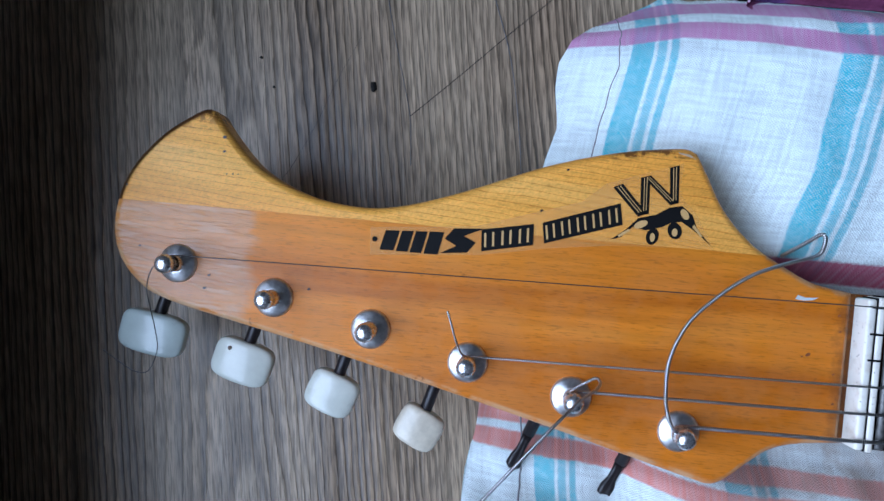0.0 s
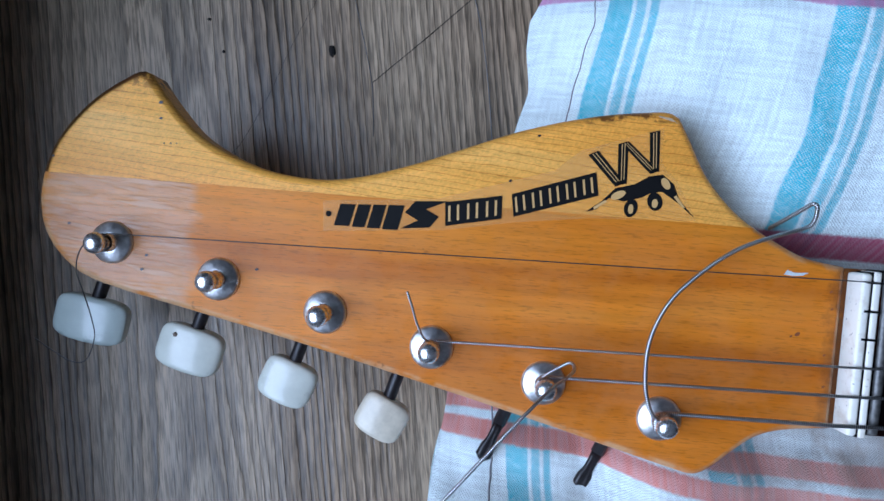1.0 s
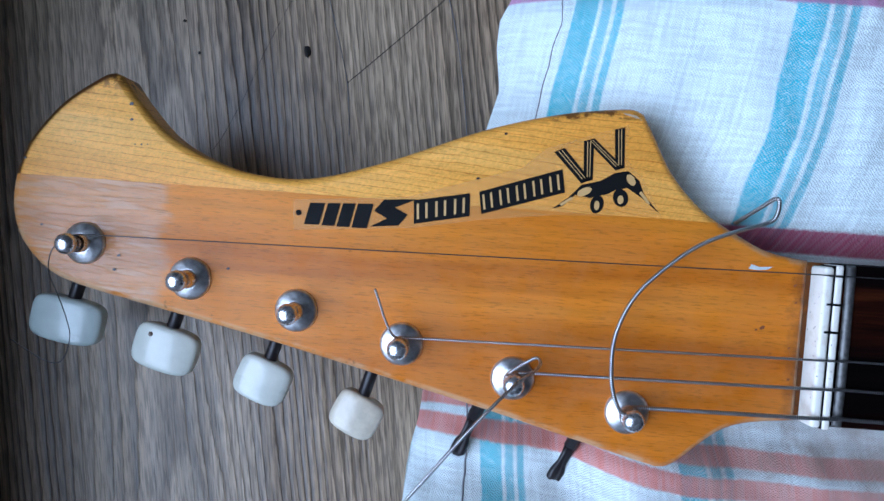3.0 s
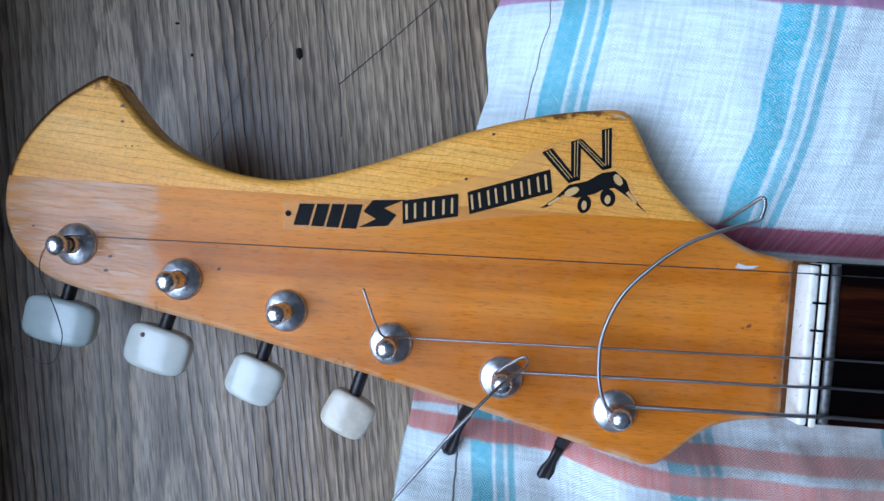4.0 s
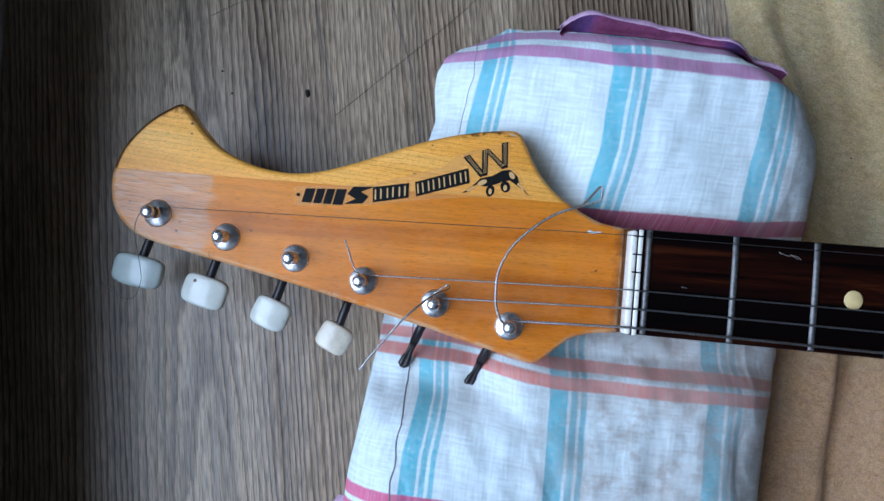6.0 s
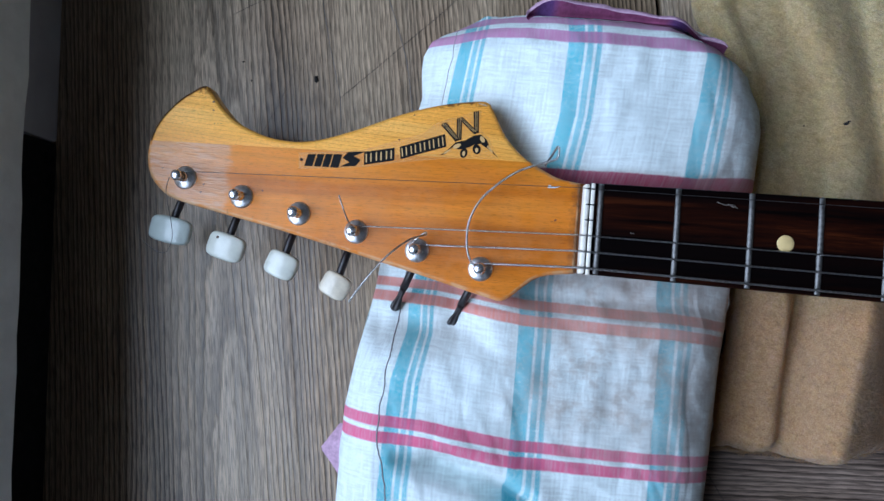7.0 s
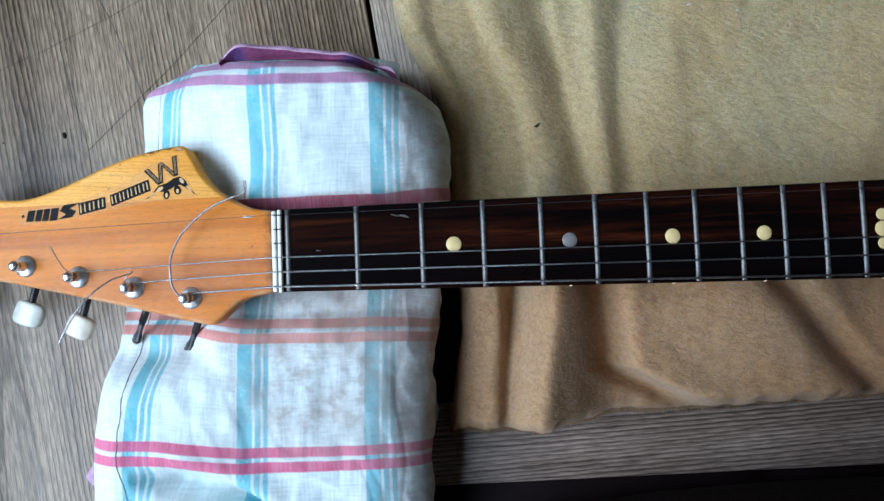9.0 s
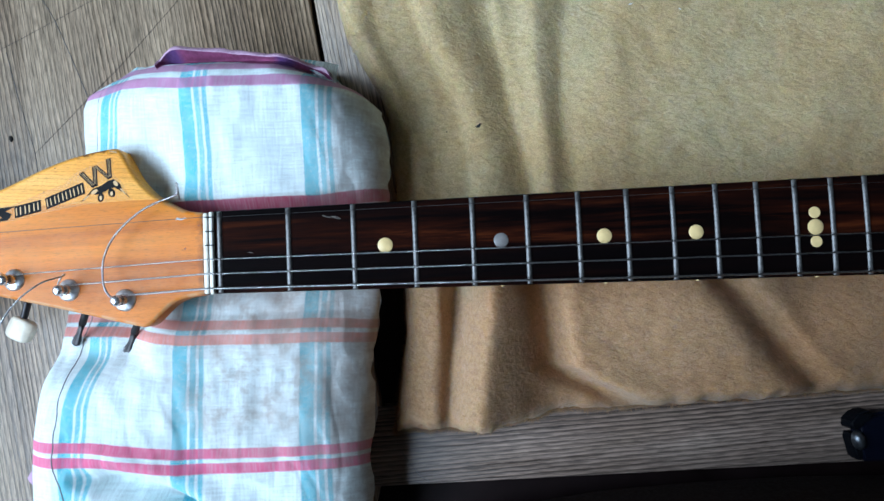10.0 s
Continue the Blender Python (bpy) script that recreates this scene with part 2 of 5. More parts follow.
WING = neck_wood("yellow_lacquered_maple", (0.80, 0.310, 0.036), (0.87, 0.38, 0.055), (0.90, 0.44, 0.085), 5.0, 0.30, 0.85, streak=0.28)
BUSHING = plain("dull_chrome", (0.86, 0.86, 0.86), 0.36, 0.95, 0.35, 420, relief=0.08)
POSTMETAL = plain("polished_post_metal", (0.80, 0.80, 0.81), 0.27, 0.92, 0.3, 700)
NICKEL = plain("fret_nickel", (0.24, 0.235, 0.225), 0.55, 0.9, 0.5, 600, relief=0.15)
BUTTON = plain("pearl_white_plastic", (0.70, 0.73, 0.64), 0.30, 0, 0.14, 110, coat=0.4)
BUTTON_TEAL = plain("pearl_greenish_plastic", (0.54, 0.62, 0.58), 0.30, 0, 0.14, 110, coat=0.4)
BUTTON_CREAM = plain("pearl_cream_plastic", (0.72, 0.66, 0.52), 0.34, 0, 0.22, 160, coat=0.3)
AXLE = plain("dark_brown_steel", (0.011, 0.008, 0.009), 0.42, 0.0, 0.3, 400)
BONE = bone()
BLACK = plain("black_ink", (0.006, 0.006, 0.006), 0.6, 0, 0.1, spec=0.12)
CREAM_INK = plain("cream_ink", (0.62, 0.38, 0.14), 0.4, 0, 0.1)
PEARL = plain("cream_inlay", (0.80, 0.60, 0.27), 0.35, 0, 0.12, 300)
GREYDOT = plain("grey_inlay", (0.20, 0.19, 0.18), 0.4, 0, 0.2, 300)
WALLPAINT = plain("wall_paint", (0.16, 0.155, 0.15), 0.85, 0, 0.06, 3, relief=0.05)
CEILPAINT = plain("ceiling_paint", (0.45, 0.45, 0.44), 0.9, 0, 0.05, 3)
DARKFLOOR = plain("dark_red_brown_floor", (0.010, 0.005, 0.005), 0.55, 0, 0.4, 40, spec=0.15)
WHITEBOARD = plain("white_painted_board", (0.82, 0.86, 0.84), 0.6, 0, 0.12, 60, relief=0.1)
GREYBOARD = plain("grey_painted_wood", (0.34, 0.33, 0.34), 0.6, 0, 0.15, 50, relief=0.1)
PLINTH = plain("black_plinth", (0.008, 0.008, 0.008), 0.7, 0, 0.2, spec=0.1)
BAGCLOTH = plain("black_upholstery", (0.007, 0.004, 0.004), 0.9, 0, 0.4, 500, relief=0.4, spec=0.1)
PLASTIC = plain("black_plastic", (0.003, 0.0035, 0.005), 0.6, 0, 0.2, spec=0.06)
NAVY = plain("navy_plastic", (0.0022, 0.0032, 0.009), 0.5, 0, 0.2, spec=0.1)
STUDMETAL = plain("dull_stud_metal", (0.15, 0.16, 0.17), 0.34, 0.9, 0.4, 500)
CRUMB = plain("dark_crumb", (0.012, 0.010, 0.009), 0.8, 0, 0.3, 900, relief=0.5)
PITBROWN = plain("brown_pit", (0.22, 0.17, 0.13), 0.7, 0, 0.3, 900)
SMUDGE = plain("brown_smudge", (0.24, 0.07, 0.018), 0.6, 0, 0.3, 900)
LINT = plain("pale_lint", (0.75, 0.74, 0.72), 0.9, 0, 0.1)
SCRATCH = plain("pale_scratch", (0.30, 0.26, 0.23), 0.7, 0, 0.5, 900)
BAREWOOD = plain("bare_wood", (0.50, 0.36, 0.22), 0.7, 0, 0.3, 900)
CHIPPAINT = plain("chipped_lacquer", (0.62, 0.66, 0.66), 0.5, 0, 0.2, 900)


def rosewood():
    m, nt, b = material("dark_rosewood")
    streak = noise_tex(nt, coords(nt, (0.05, 1, 0.3)), 120, 5, 0.7, 0.5)
    broad = noise_tex(nt, coords(nt, (0.06, 1, 0.3)), 55, 3, 0.5)
    x = axes(nt, coords(nt))
    c = ramp(nt, streak, (0.42, (0.0026, 0.0014, 0.0014)), (0.55, (0.020, 0.0046, 0.0022)), (0.72, (0.095, 0.022, 0.006)))
    heart = band(nt, calc(nt, "ADD", x[1], calc(nt, "MULTIPLY", broad, 0.012)), 0.004, 0.020, 0.006)
    c = mix(nt, calc(nt, "MULTIPLY", ramp(nt, broad, (0.42, 0.95), (0.6, 0.5)), calc(nt, "SUBTRACT", 1.0, calc(nt, "MULTIPLY", heart, 0.85))), c, (0.0022, 0.0015, 0.0017))
    finish(nt, b, c, ramp(nt, streak, (0.3, 0.42), (0.7, 0.55)), bump(nt, streak, 0.2, 0.0004), spec=0.025)
    return m


ROSEWOOD = rosewood()


def string_metal(name, pitch, dull=0.3):
    m, nt, b = material(name)
    u = axes(nt, coords(nt, which="UV"))
    coil = calc(nt, "SINE", calc(nt, "MULTIPLY", calc(nt, "ADD", u[0], calc(nt, "MULTIPLY", u[1], pitch)), 6.2832 / pitch))
    c = mix(nt, ramp(nt, calc(nt, "ADD", calc(nt, "MULTIPLY", coil, 0.5), 0.5), (0.30, 0.0), (0.85, 1.0)), (0.06, 0.058, 0.055), (0.95, 0.94, 0.93))
    finish(nt, b, c, dull, bump(nt, coil, 0.35, pitch * 0.25), 0.95)
    return m


WOUND = string_metal("wound_nickel_string", 0.00055, 0.30)
BLUESTRING = plain("bluish_steel_string", (0.15, 0.16, 0.175), 0.4, 0.0, 0.4, 300)
DARKSTRING = plain("dark_steel_string", (0.040, 0.037, 0.036), 0.4, 0.0, 0.4, 300)


def towel_cloth(name="checked_towel_cloth"):
    """White cotton with blue bands along v and pink, mauve and salmon bands along u; UV in metres."""
    m, nt, b = material(name)
    uv = coords(nt, which="UV")
    wob = calc(nt, "MULTIPLY", calc(nt, "SUBTRACT", noise_tex(nt, uv, 900, 2), 0.5), 0.0009)
    s = axes(nt, uv)
    u, v = calc(nt, "ADD", s[0], wob), calc(nt, "ADD", s[1], wob)
    cell = calc(nt, "SUBTRACT", calc(nt, "WRAP", calc(nt, "ADD", u, 0.02), 0.066), 0.02)
    wr = cell.node
    wr.inputs[0].links[0].from_node.inputs[2].default_value = 0.0
    blue = band(nt, cell, 0.0, 0.0076, 0.0007)
    blue = calc(nt, "MAXIMUM", blue, calc(nt, "MULTIPLY", band(nt, cell, 0.0090, 0.0119, 0.0007), 0.85))
    blue = calc(nt, "MAXIMUM", blue, calc(nt, "MULTIPLY", band(nt, cell, 0.0134, 0.0158, 0.0007), 0.9))
    drift = calc(nt, "MULTIPLY", calc(nt, "SUBTRACT", noise_tex(nt, uv, 260, 3, 0.6), 0.5), 0.0022)
    drift2 = calc(nt, "MULTIPLY", calc(nt, "SUBTRACT", noise_tex(nt, coords(nt, which="UV", shift=(3, 1, 0)), 260, 3, 0.6), 0.5), 0.0022)
    thread_u = calc(nt, "SINE", calc(nt, "MULTIPLY", calc(nt, "ADD", s[0], drift), 6600.0))
    thread_v = calc(nt, "SINE", calc(nt, "MULTIPLY", calc(nt, "ADD", s[1], drift2), 8800.0))
    weave = calc(nt, "ADD", calc(nt, "MULTIPLY", calc(nt, "MULTIPLY", thread_u, thread_v), 0.5), 0.5)
    slub = noise_tex(nt, coords(nt, (1, 0.08, 1), which="UV"), 900, 2, 0.6)
    slub2 = noise_tex(nt, coords(nt, (0.08, 1, 1), which="UV"), 900, 2, 0.6)
    white = mix(nt, 0.8, (0.78, 0.88, 0.88), ramp(nt, calc(nt, "MULTIPLY", calc(nt, "ADD", slub, slub2), 0.5), (0.40, 0.80), (0.58, 1.05)), "MULTIPLY")
    white = mix(nt, 0.7, white, ramp(nt, weave, (0.1, 0.72), (0.60, 1.08)), "MULTIPLY")
    fade = noise_tex(nt, uv, 60, 3, 0.6)
    patch = ramp(nt, calc(nt, "ADD", weave, calc(nt, "MULTIPLY", calc(nt, "SUBTRACT", noise_tex(nt, uv, 700, 2, 0.6), 0.5), 0.9)), (0.18, 0.25), (0.55, 1.0))
    blue = calc(nt, "MULTIPLY", blue, calc(nt, "MULTIPLY", patch, ramp(nt, fade, (0.3, 0.86), (0.6, 1.0))))
    c = mix(nt, calc(nt, "MULTIPLY", blue, 0.96), white, (0.012, 0.45, 0.56))
    for lo, hi, tint in ((0.0885, 0.0950, (0.62, 0.27, 0.47)), (0.0990, 0.1050, (0.60, 0.28, 0.48)), (0.0235, 0.0305, (0.48, 0.085, 0.16)),
                         (-0.0425, -0.0375, (0.78, 0.30, 0.25)), (-0.0505, -0.0450, (0.78, 0.28, 0.23)),
                         (-0.1112, -0.1058, (0.78, 0.14, 0.27)), (-0.1192, -0.1135, (0.78, 0.14, 0.27)), (-0.1785, -0.1755, (0.70, 0.13, 0.30))):
        k = calc(nt, "MULTIPLY", band(nt, v, lo, hi, 0.0008), ramp(nt, slub, (0.3, 0.78), (0.6, 0.98)))
        c = mix(nt, k, c, mix(nt, 1.0, mix(nt, 0.75, c, (0.92, 0.92, 0.92)), tint, "MULTIPLY"))
    grime = calc(nt, "MULTIPLY", band(nt, u, 0.0, 0.2, 0.05), band(nt, v, -0.105, 0.005, 0.03))
    spots = noise_tex(nt, uv, 95, 6, 0.75)
    c = mix(nt, calc(nt, "MULTIPLY", grime, ramp(nt, spots, (0.47, 0.0), (0.68, 0.60))), c, (0.29, 0.215, 0.155))
    c = mix(nt, calc(nt, "MULTIPLY", grime, ramp(nt, noise_tex(nt, uv, 24, 3, 0.6), (0.34, 0.06), (0.60, 0.46))), c, (0.44, 0.36, 0.31))
    # grey towards the outer edge: stains, plus the shaded side painted in
    rim = calc(nt, "MULTIPLY", band(nt, u, 0.070, 0.2, 0.03), ramp(nt, noise_tex(nt, uv, 110, 5, 0.7), (0.36, 0.12), (0.66, 0.62)))
    c = mix(nt, rim, c, (0.33, 0.30, 0.275))
    relief = calc(nt, "ADD", weave, calc(nt, "MULTIPLY", calc(nt, "ADD", slub, slub2), 0.8))
    finish(nt, b, c, 0.9, bump(nt, relief, 0.5, 0.00045), spec=0.2, sheen=0.08)
    return m


TOWEL = towel_cloth()
MAUVE_RIM = plain("pale_mauve_cloth", (0.58, 0.38, 0.51), 0.9, 0, 0.3, 500, relief=0.4, spec=0.15)


def shaded_mauve_cloth():
    """Mauve band of the towel seen from inside, darkened to paint in the roll's shade, crossed by violet where the blue
    bands run.
    """
    m, nt, b = material("shaded_mauve_towel")
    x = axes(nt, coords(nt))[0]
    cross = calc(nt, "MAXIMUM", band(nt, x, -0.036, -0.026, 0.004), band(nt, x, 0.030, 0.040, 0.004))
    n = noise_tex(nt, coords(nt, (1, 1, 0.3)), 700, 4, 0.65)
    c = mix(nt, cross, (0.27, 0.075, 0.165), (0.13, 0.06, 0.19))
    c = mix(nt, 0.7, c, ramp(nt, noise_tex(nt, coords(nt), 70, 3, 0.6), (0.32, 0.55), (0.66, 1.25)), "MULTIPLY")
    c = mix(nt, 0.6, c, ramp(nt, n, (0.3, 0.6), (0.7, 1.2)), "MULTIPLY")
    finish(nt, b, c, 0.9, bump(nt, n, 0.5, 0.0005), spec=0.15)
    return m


SHADED_MAUVE = shaded_mauve_cloth()
HEM = plain("grey_stitching", (0.22, 0.22, 0.235), 0.9, 0, 0.4, 600)


def wool():
    """Napped beige wool: fine fuzz, short tufts lying across the folds, yellower and thinner in patches; shade painted
    in below the neck.
    """
    m, nt, b = material("beige_wool_blanket")
    v = coords(nt)
    fuzz = noise_tex(nt, coords(nt, (0.7, 1, 1), 12), 1500, 3, 0.7)
    tuft = noise_tex(nt, coords(nt, (0.6, 1, 1), 20), 360, 3, 0.6, 0.4)
    clump = noise_tex(nt, v, 120, 3, 0.55)
    broad = noise_tex(nt, v, 11, 3, 0.5)
    c = ramp(nt, fuzz, (0.25, (0.37, 0.288, 0.146)), (0.5, (0.545, 0.443, 0.258)), (0.75, (0.71, 0.602, 0.386)))
    c = mix(nt, 0.5, c, ramp(nt, tuft, (0.34, 0.66), (0.60, 1.10)), "MULTIPLY")
    c = mix(nt, 0.35, c, ramp(nt, clump, (0.35, (0.86, 0.80, 0.66)), (0.62, (1.03, 1.03, 1.06))), "MULTIPLY")
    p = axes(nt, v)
    # shade and warm bounce below the neck, put into the wool's colour
    lower_shade = band(nt, calc(nt, "ADD", p[1], calc(nt, "MULTIPLY", broad, 0.06)), -0.6, 0.03, 0.05)
    c = mix(nt, lower_shade, c, mix(nt, 1.0, c, (0.74, 0.56, 0.53), "MULTIPLY"))
    c = mix(nt, 0.8, c, ramp(nt, broad, (0.38, (1.02, 0.92, 0.80)), (0.62, (1.0, 1.02, 1.0))), "MULTIPLY")
    h = calc(nt, "ADD", calc(nt, "MULTIPLY", fuzz, 0.45), tuft)
    finish(nt, b, c, 0.95, bump(nt, h, 0.6, 0.0018), spec=0.08, sheen=0.12)
    b.inputs["Subsurface Weight"].default_value, b.inputs["Subsurface Scale"].default_value = 0.5, 0.006
    b.inputs["Subsurface Radius"].default_value = (1.0, 0.55, 0.2)
    return m


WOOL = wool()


def film_material():
    m, nt, b = material("clear_decal_film")
    finish(nt, b, (0.84, 0.52, 0.17), 0.3, spec=0.3)
    mixer, clear = nt.nodes.new("ShaderNodeMixShader"), nt.nodes.new("ShaderNodeBsdfTransparent")
    mixer.inputs[0].default_value = 0.15
    nt.links.new(clear.outputs[0], mixer.inputs[1])
    nt.links.new(b.outputs[0], mixer.inputs[2])
    nt.links.new(mixer.outputs[0], nt.nodes["Material Output"].inputs["Surface"])
    return m


FILM = film_material()


# ---------------------------------------------------------------- mesh helpers
def part(name, bm, mat, parent=None, label="", smooth=True, auto=None):
    me = bpy.data.meshes.new(name)
    bmesh.ops.recalc_face_normals(bm, faces=bm.faces)
    if smooth:
        for f in bm.faces:
            f.smooth = True
    if auto is not None:
        for e in bm.edges:
            if len(e.link_faces) == 2 and e.calc_face_angle(0) > radians(auto):
                e.smooth = False
    bm.to_mesh(me)
    bm.free()
    ob = new(name, me)
    me.materials.append(mat)
    if parent is not None:
        ob.parent = parent
    return tagged(ob, label)


def empty(name, place=(0, 0, 0)):
    ob = new(name)
    ob.empty_display_size = 0.02
    ob.location = place
    return ob


def box_mesh(x0, x1, y0, y1, z0, z1, bevel=0.0, segs=2, m=None):
    bm = bmesh.new()
    bmesh.ops.create_cube(bm, size=1)
    for v in bm.verts:
        v.co = Vector((x0 + (v.co.x + 0.5) * (x1 - x0), y0 + (v.co.y + 0.5) * (y1 - y0), z0 + (v.co.z + 0.5) * (z1 - z0)))
    if bevel:
        bmesh.ops.bevel(bm, geom=bm.edges[:], offset=bevel, segments=segs, affect="EDGES", profile=0.5)
    if m is not None:
        bmesh.ops.transform(bm, matrix=m, verts=bm.verts)
    return bm


def smooth_line(points, steps=6, closed=False):
    """Catmull-Rom through the points."""
    pts = [Vector(p) for p in points]
    n, out = len(pts), []
    for i in range(n if closed else n - 1):
        if closed:
            a, b, c, d = pts[i - 1], pts[i], pts[(i + 1) % n], pts[(i + 2) % n]
        else:
            a, b, c, d = pts[max(i - 1, 0)], pts[i], pts[i + 1], pts[min(i + 2, n - 1)]
        for k in range(steps):
            t = k / steps
            out.append(0.5 * (2 * b + (c - a) * t + (2 * a - 5 * b + 4 * c - d) * t * t + (3 * b - a - 3 * c + d) * t ** 3))
    if not closed:
        out.append(pts[-1])
    return out


def tube(points, radius, sides=8, bm=None, taper=1.0):
    """A round bar along points, with UV: length along u, turn along v."""
    bm = bm or bmesh.new()
    uv = bm.loops.layers.uv.verify()
    pts = [Vector(p) for p in points]
    rings, side, run, runs = [], None, 0.0, []
    for i, p in enumerate(pts):
        way = (pts[min(i + 1, len(pts) - 1)] - pts[max(i - 1, 0)]).normalized()
        if side is None:
            side = way.orthogonal().normalized()
        side = (side - way * side.dot(way)).normalized()
        other = way.cross(side)
        r = radius * (1 + (taper - 1) * i / max(len(pts) - 1, 1))
        run += (p - pts[i - 1]).length if i else 0
        runs.append(run)
        rings.append([bm.verts.new(p + r * (math.cos(2 * math.pi * k / sides) * side + math.sin(2 * math.pi * k / sides) * other)) for k in range(sides)])
    for i in range(len(rings) - 1):
        for k in range(sides):
            f = bm.faces.new((rings[i][k], rings[i][(k + 1) % sides], rings[i + 1][(k + 1) % sides], rings[i + 1][k]))
            for l, (a, b) in zip(f.loops, ((i, k), (i, k + 1), (i + 1, k + 1), (i + 1, k))):
                l[uv].uv = (runs[a], b / sides)
    bm.faces.new(rings[0]), bm.faces.new(rings[-1])
    return bm


def lathe(profile, sides=28):
    """Turned form round z from (radius, z) pairs; ends on the axis."""
    bm = bmesh.new()
    rings = []
    for r, z in profile:
        if r < 1e-6:
            rings.append([bm.verts.new((0, 0, z))])
        else:
            rings.append([bm.verts.new((r * math.cos(2 * math.pi * k / sides), r * math.sin(2 * math.pi * k / sides), z)) for k in range(sides)])
    for a, b in zip(rings, rings[1:]):
        for k in range(sides):
            j = (k + 1) % sides
            if len(a) == 1 and len(b) == 1:
                continue
            if len(a) == 1:
                bm.faces.new((a[0], b[k], b[j]))
            elif len(b) == 1:
                bm.faces.new((a[k], b[0], a[j]))
            else:
                bm.faces.new((a[k], b[k], b[j], a[j]))
    return bm


def sheet(nx, ny, place, thick=0.0, uv_of=None):
    """A grid of nx by ny cells; place(s, t) gives each point."""
    bm = bmesh.new()
    uv = bm.loops.layers.uv.verify()
    grid = [[bm.verts.new(place(i / nx, j / ny)) for j in range(ny + 1)] for i in range(nx + 1)]
    for i in range(nx):
        for j in range(ny):
            f = bm.faces.new((grid[i][j], grid[i + 1][j], grid[i + 1][j + 1], grid[i][j + 1]))
            for l in f.loops:
                l[uv].uv = uv_of(l.vert.co) if uv_of else (l.vert.co.x, l.vert.co.y)
    return bm


def lerp_table(x, table):
    return float(np.interp(x, [a for a, _ in table], [b for _, b in table]))


# ---------------------------------------------------------------- room
RX0, RX1, RY0, RY1, CEIL = WIN_X, 2.3, -1.9, 1.9, 2.5


def room():
    tagged(part("floor", box_mesh(RX0 - 0.1, RX1 + 0.1, RY0 - 0.1, RY1 + 0.1, -0.09, -0.012), DARKFLOOR, label="very dark red-brown floor under the laminate boards", smooth=False), category="floor", kind="structure")
    tagged(part("ceiling", box_mesh(RX0 - 0.1, RX1 + 0.1, RY0 - 0.1, RY1 + 0.1, CEIL, CEIL + 0.1), CEILPAINT, label="plain pale ceiling", smooth=False), category="ceiling", kind="structure")
    for name, b in (("wall_east", (RX1, RX1 + 0.1, RY0, RY1)), ("wall_north", (RX0 - 0.1, RX1 + 0.1, RY1, RY1 + 0.1)), ("wall_south", (RX0 - 0.1, RX1 + 0.1, RY0 - 0.1, RY0))):
        tagged(part(name, box_mesh(*b, -0.012, CEIL), WALLPAINT, label="plain pale painted wall", smooth=False), category="wall", kind="structure")
    bm = bmesh.new()
    for x in ((RY0, WIN_Y0, -0.012, CEIL), (WIN_Y1, RY1, -0.012, CEIL), (WIN_Y0, WIN_Y1, -0.012, WIN_Z0), (WIN_Y0, WIN_Y1, WIN_Z1, CEIL)):
        piece = box_mesh(RX0 - 0.1, RX0, x[0], x[1], x[2], x[3])
        me = bpy.data.meshes.new("piece")
        piece.to_mesh(me)
        piece.free()
        bm.from_mesh(me)
        bpy.data.meshes.remove(me)
    tagged(part("wall_west", bm, WALLPAINT, label="plain pale painted wall with a window opening", smooth=False), category="wall", kind="structure")


room()


# laminate boards lying on the dark floor, tops at z = 0
def board(name, x0, x1, y0, y1, turn, at, mat, label, top=0.0, cut=False):
    bm = box_mesh(x0, x1, y0, y1, -0.0118, top, 0.0008, 2)
    if cut:
        bmesh.ops.bisect_plane(bm, geom=bm.verts[:] + bm.edges[:] + bm.faces[:], plane_co=(0, -0.125, 0), plane_no=(0, 1, 0))
        for v in bm.verts:
            if v.co.y < -0.5 and v.co.x > -0.01:
                v.co.x -= 0.25
    bmesh.ops.transform(bm, matrix=pose(*at, 0, 0, turn), verts=bm.verts)
    ob = part(name, bm, mat, label=label, auto=30)
    return tagged(ob, category="board", kind="structure")


board("laminate_board", -0.50, 0.0, -0.75, 0.75, 8.0, (0.0603, 0.0, 0), LAM_A, "grey-brown wood-grain laminate board lying on the floor", cut=True)
board("laminate_board", 0.0032, 0.34, 0.02, 0.75, 8.0, (0.0603, 0.0, 0), LAM_A, "grey-brown wood-grain laminate board partly under the blanket")
board("laminate_board", 0.0, 0.75, 0.0, 0.050, 0.5, (0.045, -0.1482, 0), LAM_B, "grey laminate board with its grain along the guitar neck", 0.0012)


